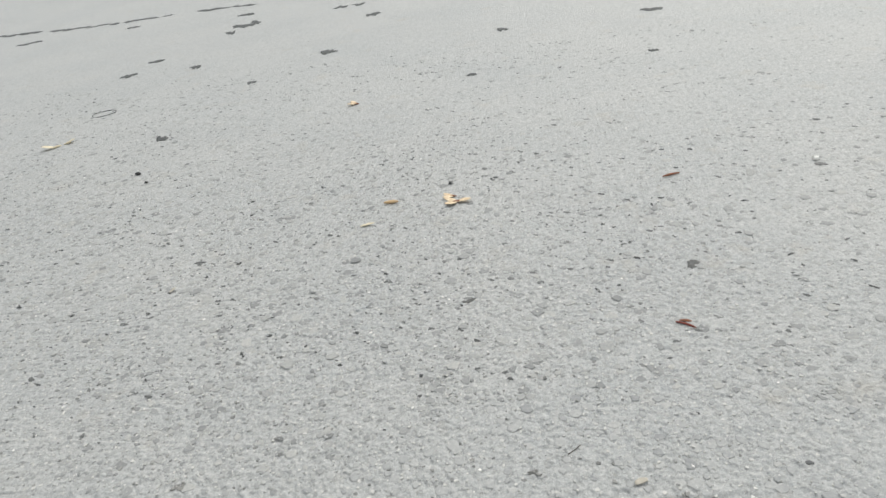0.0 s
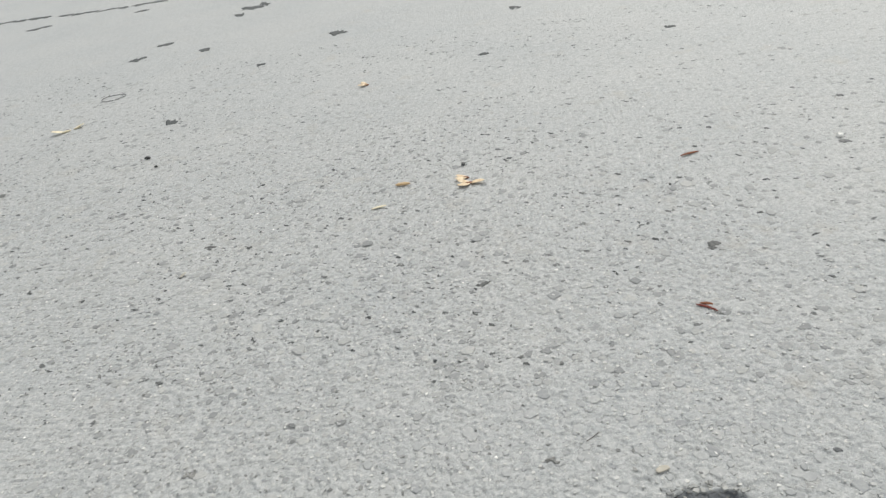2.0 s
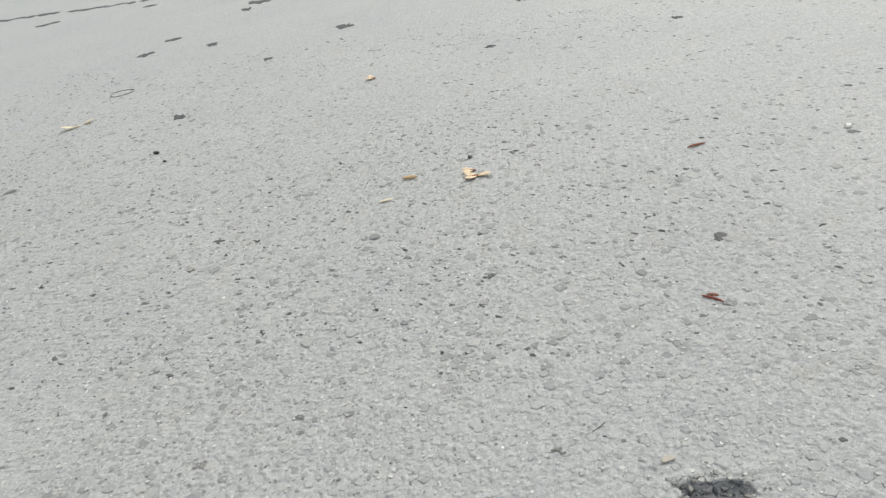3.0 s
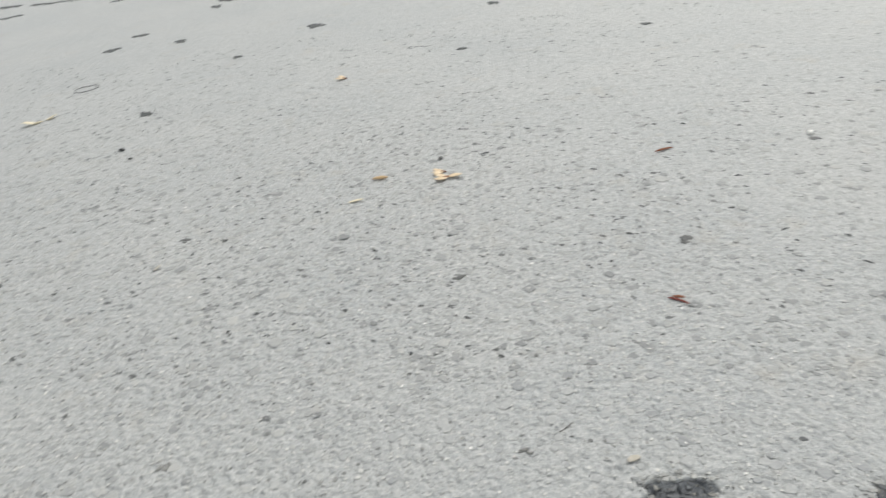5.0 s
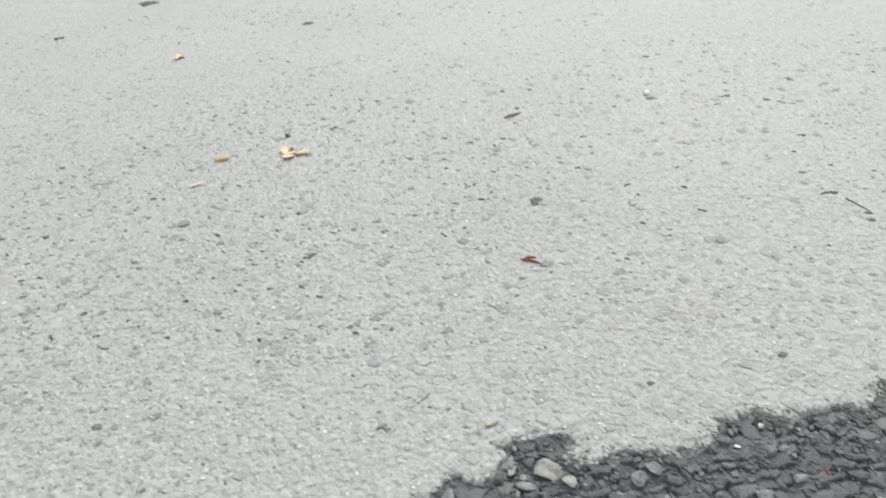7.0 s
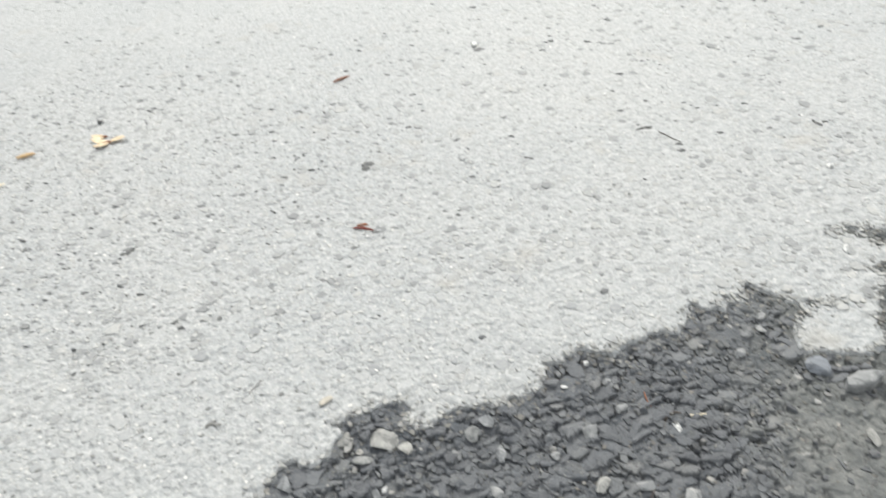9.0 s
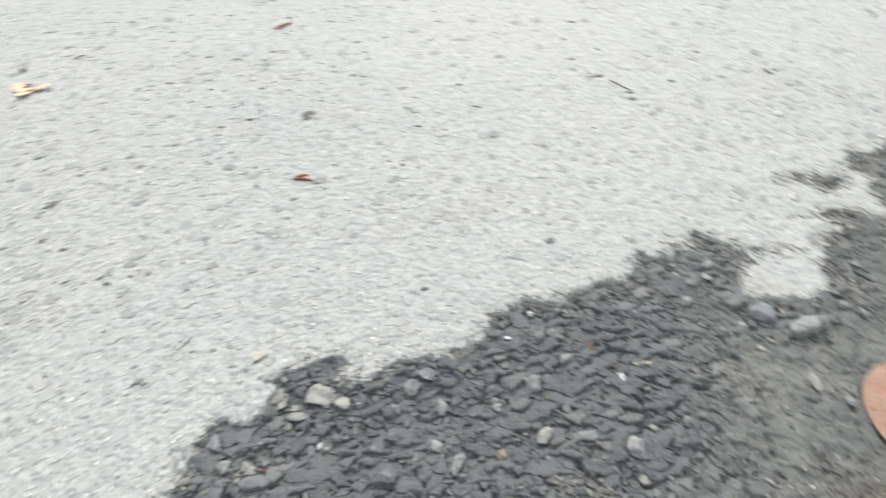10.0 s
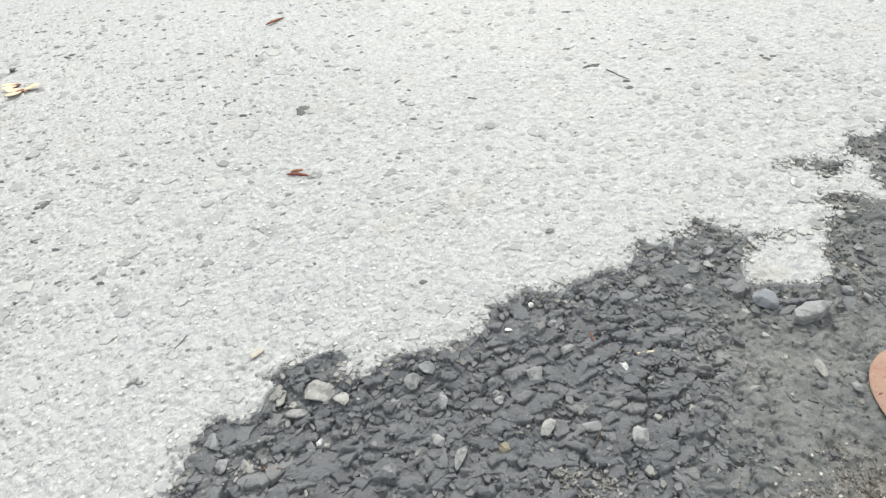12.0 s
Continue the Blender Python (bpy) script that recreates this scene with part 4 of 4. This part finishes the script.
for i in range(38):
    # a broken dark crack that runs along the far lane
    t = i / 37
    x = -3.0 + 1.95 * t + bead.uniform(-0.02, 0.02)
    y = 4.33 + 0.03 * math.sin(9 * t) + 0.04 * t + bead.uniform(-0.016, 0.016)
    if i not in (13, 14, 28, 29, 30):
        blot("crack_piece", x, y, bead.uniform(0.05, 0.12), bead.uniform(0.03, 0.075), 6 + bead.uniform(-14, 14), TAR, 800 + i)

# ---- embedded stones and chips of the road; rubble of the ground ----
rng = np.random.default_rng(11)
COBBLES = [cobble(rng, int(rng.integers(6, 10)), 0.82) for _ in range(18)]
FLAKES = [flake(rng, int(rng.integers(4, 7))) for _ in range(18)]


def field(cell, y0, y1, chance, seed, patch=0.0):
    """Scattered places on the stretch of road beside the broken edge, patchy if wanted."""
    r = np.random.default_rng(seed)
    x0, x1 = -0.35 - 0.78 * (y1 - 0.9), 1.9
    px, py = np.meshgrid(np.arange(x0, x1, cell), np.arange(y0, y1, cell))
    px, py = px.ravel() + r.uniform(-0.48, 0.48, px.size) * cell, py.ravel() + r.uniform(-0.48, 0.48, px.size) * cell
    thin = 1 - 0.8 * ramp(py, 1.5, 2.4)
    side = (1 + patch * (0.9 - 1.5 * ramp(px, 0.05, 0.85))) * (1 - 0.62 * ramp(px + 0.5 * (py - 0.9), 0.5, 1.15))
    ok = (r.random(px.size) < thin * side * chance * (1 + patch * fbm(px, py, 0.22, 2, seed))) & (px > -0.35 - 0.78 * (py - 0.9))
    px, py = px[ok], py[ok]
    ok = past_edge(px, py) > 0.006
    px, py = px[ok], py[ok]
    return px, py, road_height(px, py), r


def spots_of(px, py, pz, r, small, big, power, flat, high):
    size = small + (big - small) * r.random(len(px)) ** power
    return np.stack([px, py, pz, size, size * r.uniform(flat, 1.0, len(px)), high * r.uniform(0.5, 1.3, len(px)), r.uniform(0, 6.28, len(px)), r.integers(0, 99, len(px))], 1)


shared = [mesh_from("stone", v.tolist(), f, STONE) for v, f in COBBLES]
near = np.argsort(np.hypot(BEDDED[:, 0] - 0.55, (BEDDED[:, 1] - 0.80) * 1.6))
r = np.random.default_rng(12)
rows = []
for k, (x, y, w, flat, turn) in enumerate(BEDDED[near]):
    zz = 0.0022 * float(fbm(np.array([x]), np.array([y]), 0.30, 2, 3)[0]) - 0.0002
    h = r.uniform(0.0001, 0.0007)
    if k < 300:
        ob = part("stone", shared[k % len(shared)], road)
        ob.location, ob.rotation_euler, ob.scale = (x, y, zz), (0, 0, turn), (w, w * flat, h)
    else:
        rows.append((x, y, zz, w, w * flat, h, turn, k))
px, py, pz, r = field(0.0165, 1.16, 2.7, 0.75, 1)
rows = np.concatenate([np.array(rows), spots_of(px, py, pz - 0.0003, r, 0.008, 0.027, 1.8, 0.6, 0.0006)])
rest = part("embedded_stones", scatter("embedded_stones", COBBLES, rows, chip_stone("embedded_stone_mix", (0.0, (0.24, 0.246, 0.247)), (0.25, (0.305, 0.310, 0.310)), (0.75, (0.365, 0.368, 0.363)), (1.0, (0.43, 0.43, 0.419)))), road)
tagged(rest, "flat grey stones bedded in the road surface", kind="stuff")

# dark chips drawn in place of shaded pits in the road
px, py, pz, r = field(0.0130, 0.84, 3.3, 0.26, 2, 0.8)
ob = part("dark_chips", scatter("dark_chips", FLAKES, spots_of(px, py, pz - 0.0001, r, 0.0025, 0.0085, 1.8, 0.35, 0.0006), PIT_SHADE), road)
tagged(ob, "small dark chips painting the shade of pits in the road", kind="stuff")
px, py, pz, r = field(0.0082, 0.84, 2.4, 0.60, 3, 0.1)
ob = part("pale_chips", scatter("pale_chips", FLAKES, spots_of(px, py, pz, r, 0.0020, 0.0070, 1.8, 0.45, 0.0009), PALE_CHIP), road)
tagged(ob, "small pale stone chips set in the road", kind="stuff")

# dark flecks that paint the shade of small cavities further up the road
r = np.random.default_rng(47)
px, py = r.uniform(-1.4, 1.8, 14000), r.uniform(1.0, 2.9, 14000)
ok = (r.random(px.size) < (0.10 + 0.90 * ramp(py, 1.04, 1.26) * (1 - 0.6 * ramp(py, 1.62, 2.2))) * (1 - 0.75 * ramp(px - 0.35 * (py - 1.3), 0.2, 0.75)) * (0.85 + 0.8 * fbm(px, py, 0.14, 2, 48))) & (px > -0.35 - 0.78 * (py - 0.9)) & (np.hypot(px - 0.25, py - 1.65) > 0.08)
px, py = px[ok], py[ok]
flecks = spots_of(px, py, road_height(px, py) - 0.0002, r, 0.004, 0.0175, 1.9, 0.30, 0.0006)
flecks[:, 6] = r.normal(-0.35, 0.35, len(px))
flecks[:, 4] = np.minimum(flecks[:, 4], 0.6 * flecks[:, 3])
ob = part("dark_flecks", scatter("dark_flecks", FLAKES, flecks, SHADE_FLECK), road)
tagged(ob, "dark flecks painting shaded cavities over the pale road", kind="stuff")

# crumbs along the broken edge, pale and dark mixed
r = np.random.default_rng(29)
px, py = r.uniform(0.42, 1.52, 30000), r.uniform(0.77, 1.03, 30000)
sd = past_edge(px, py)
ok = (sd > -0.030) & (sd < 0.010) & (r.random(px.size) < np.where(sd > 0, np.exp(-sd / 0.006), np.exp(sd / 0.011) * (0.6 + 0.6 * vnoise(px, py, 0.035, 30)) * (1 - 0.7 * ramp(py, 0.880, 0.892) * (px < 0.64))))
px, py, sd = px[ok], py[ok], sd[ok]
pz = np.where(sd > 0.001, road_height(px, py), [ground_at(a, c) - 0.0002 for a, c in zip(px, py)])
crumbs = spots_of(px, py, pz, r, 0.0018, 0.0090, 2.2, 0.45, 0.0013)
ob = part("pale_crumbs", scatter("pale_crumbs", FLAKES, crumbs[sd > -0.001], EDGE_PALE), road)
tagged(ob, "pale crumbs along the broken road edge", kind="stuff")
ob = part("edge_crumbs", scatter("edge_crumbs", FLAKES, crumbs[sd <= -0.001], EDGE_CRUMB), road)
tagged(ob, "grey crumbs broken off along the road edge", kind="stuff")

# asphalt plates packed on the broken ground, sinking into the dirt further out
r = np.random.default_rng(21)
PITCH = 0.0106
px, py = np.meshgrid(np.arange(0.40, 1.56, PITCH), np.arange(0.54, 1.04, PITCH))
keep = r.random(px.size) > 0.32
px = (px.ravel() + r.uniform(-0.5, 0.5, px.size) * PITCH)[keep]
py = (py.ravel() + r.uniform(-0.5, 0.5, py.size) * PITCH)[keep]
sd = past_edge(px, py)
zone = 0.86 * (px - 0.865) - 0.52 * (py - 0.75) + 0.04 * vnoise(px, py, 0.06, 31)
buried = ramp(zone, -0.03, 0.11) * np.maximum(ramp(-sd, 0.015, 0.05), 0.8 * ramp(px, 1.06, 1.14))
levels = bed(px, py) + r.uniform(-0.0030, 0.0010, px.size) - 0.0050 * buried + 0.0016 * (1 - ramp(-sd, 0.004, 0.02))
order = np.argsort(np.hypot(px - 0.72, py - 0.80))
made, loose = 0, []
for i in order:
    if not (-0.5 < sd[i] < (-0.001 if px[i] < 1.17 else -0.012)) or r.random() < 0.9 * buried[i] or r.random() < 0.45:
        continue
    by = np.hypot(px - px[i], py - py[i])
    ids = np.argsort(by)[1:14]
    shape = plate(px[i], py[i], list(zip(px[ids], py[ids])), r, r.uniform(-0.0030, 0.0005), levels[i])
    if shape is None:
        continue
    if made < 300:
        ob = part("asphalt_plate", mesh_from("asphalt_plate", shape[0].tolist(), shape[1], LUMP), ground)
        ob.location = (px[i], py[i], 0)
        made += 1
    else:
        loose.append((px[i], py[i], shape))
# the largest flat pieces: x, y, length, width, turn
for x, y, long, wide, turn in ((0.561, 0.803, 0.056, 0.030, -12), (0.640, 0.805, 0.030, 0.020, 20), (0.690, 0.742, 0.034, 0.016, -20), (0.676, 0.787, 0.030, 0.020, -30), (0.757, 0.782, 0.032, 0.017, 10),
                              (0.790, 0.795, 0.024, 0.016, -25), (0.716, 0.775, 0.028, 0.017, -10), (0.800, 0.765, 0.026, 0.016, -35), (0.735, 0.728, 0.034, 0.020, -20), (0.873, 0.800, 0.026, 0.016, 0)):
    poly, c, s = [], math.cos(radians(turn)), math.sin(radians(turn))
    for k in range(9):
        a, q = 6.283 * (k + r.uniform(-0.25, 0.25)) / 9, r.uniform(0.40, 0.54)
        poly.append((math.cos(a) * q * long * c - math.sin(a) * q * wide * s, math.cos(a) * q * long * s + math.sin(a) * q * wide * c))
    shape = rough_plate(poly, r, float(bed(np.array([x]), np.array([y]))[0]) + 0.0004, r.uniform(-0.04, 0.04), r.uniform(-0.10, -0.02))
    part("asphalt_plate", mesh_from("asphalt_plate", shape[0].tolist(), shape[1], LUMP), ground, "large flat dark asphalt plate").location = (x, y, 0)
allv, allf, base = [], [], 0
for x, y, (v, f) in loose:
    allv += (v + np.array((x, y, 0))).tolist()
    allf += [tuple(k + base for k in face) for face in f]
    base += len(v)
ob = part("rubble", mesh_from("rubble", allv, allf, RUBBLE), ground)
tagged(ob, "broken dark asphalt plates sunk in dirt", kind="stuff")

# dark crumbs between and on the plates
px, py = r.uniform(0.42, 1.55, 14000), r.uniform(0.54, 1.02, 14000)
zone = 0.86 * (px - 0.865) - 0.52 * (py - 0.75) + 0.04 * vnoise(px, py, 0.06, 31)
sd = past_edge(px, py)
ok = (sd < -0.002) & (r.random(px.size) < np.where(zone < 0.06, 0.8, np.where(sd > -0.05, 0.4, 0.05)))
px, py = px[ok], py[ok]
ob = part("dark_crumbs", scatter("dark_crumbs", FLAKES, spots_of(px, py, bed(px, py) - 0.0006 - 0.0024 * r.random(px.size), r, 0.0025, 0.0115, 1.8, 0.35, 0.0034), PLATE_CRUMB), ground)
tagged(ob, "small dark asphalt crumbs among the plates", kind="stuff")

# small stones half sunk in the dirt
px, py = r.uniform(0.86, 1.50, 750), r.uniform(0.52, 1.02, 750)
sd = past_edge(px, py)
ok = (sd < -0.004) & (r.random(px.size) < 0.35 + 0.65 * ramp(py, 0.68, 0.80)) & (np.hypot(px - 1.045, py - 0.665) > 0.035)
px, py = px[ok], py[ok]
ob = part("small_stones", scatter("small_stones", COBBLES, spots_of(px, py, np.array([ground_at(a, c) for a, c in zip(px, py)]) - 0.0006, r, 0.0030, 0.0120, 2.6, 0.55, 0.0026), SMALL_STONE), ground)
tagged(ob, "small grey stones half sunk in dirt", kind="stuff")

# pale mortar-like crumbs lying in three small heaps
px, py = np.concatenate([np.stack([r.normal(x, wide, n), r.normal(y, deep, n)]) for x, y, wide, deep, n in ((0.757, 0.690, 0.011, 0.008, 520), (0.738, 0.706, 0.005, 0.006, 130), (0.506, 0.826, 0.005, 0.004, 80))], 1)
ob = part("pale_crumb_heap", scatter("pale_crumb_heap", FLAKES, spots_of(px, py, np.array([ground_at(a, c) for a, c in zip(px, py)]) + 0.0012 * r.random(px.size), r, 0.0012, 0.0045, 2.2, 0.5, 0.0012), EDGE_CRUMB), ground)
tagged(ob, "pale crumbs heaped on the dark rubble", kind="stuff")

# grit over the whole of the broken ground
px, py = r.uniform(0.42, 1.60, 34000), r.uniform(0.48, 1.06, 34000)
sd = past_edge(px, py)
brown = 0.10 * (px - 0.95) - 0.995 * (py - 0.630) + 0.03 * vnoise(px, py, 0.05, 36)
ok = (sd < -0.002) & (r.random(px.size) < np.where(brown > 0, 1.0, 0.34))
px, py = px[ok], py[ok]
grit = spots_of(px, py, np.array([ground_at(a, b) for a, b in zip(px, py)]) - 0.0002, r, 0.0010, 0.0075, 4.0, 0.5, 0.0012)
ob = part("grit", scatter("grit", FLAKES, grit, GRIT), ground)
tagged(ob, "loose grit and crumbs over the dirt", kind="stuff")

# coarser brown grit where the dirt runs out
px, py = r.uniform(0.80, 1.30, 9000), r.uniform(0.50, 0.66, 9000)
brown = 0.10 * (px - 0.95) - 0.995 * (py - 0.632) + 0.035 * vnoise(px, py, 0.05, 36)
ok = (r.random(px.size) < ramp(brown, -0.02, 0.02)) & (np.hypot(px - 1.04, py - 0.665) > 0.03)
px, py = px[ok], py[ok]
ob = part("brown_grit", scatter("brown_grit", FLAKES, spots_of(px, py, np.array([ground_at(a, c) for a, c in zip(px, py)]) - 0.0002, r, 0.0012, 0.0048, 2.2, 0.5, 0.0014), BROWN_GRIT), ground)
tagged(ob, "coarse brown and pale grit on the dirt", kind="stuff")
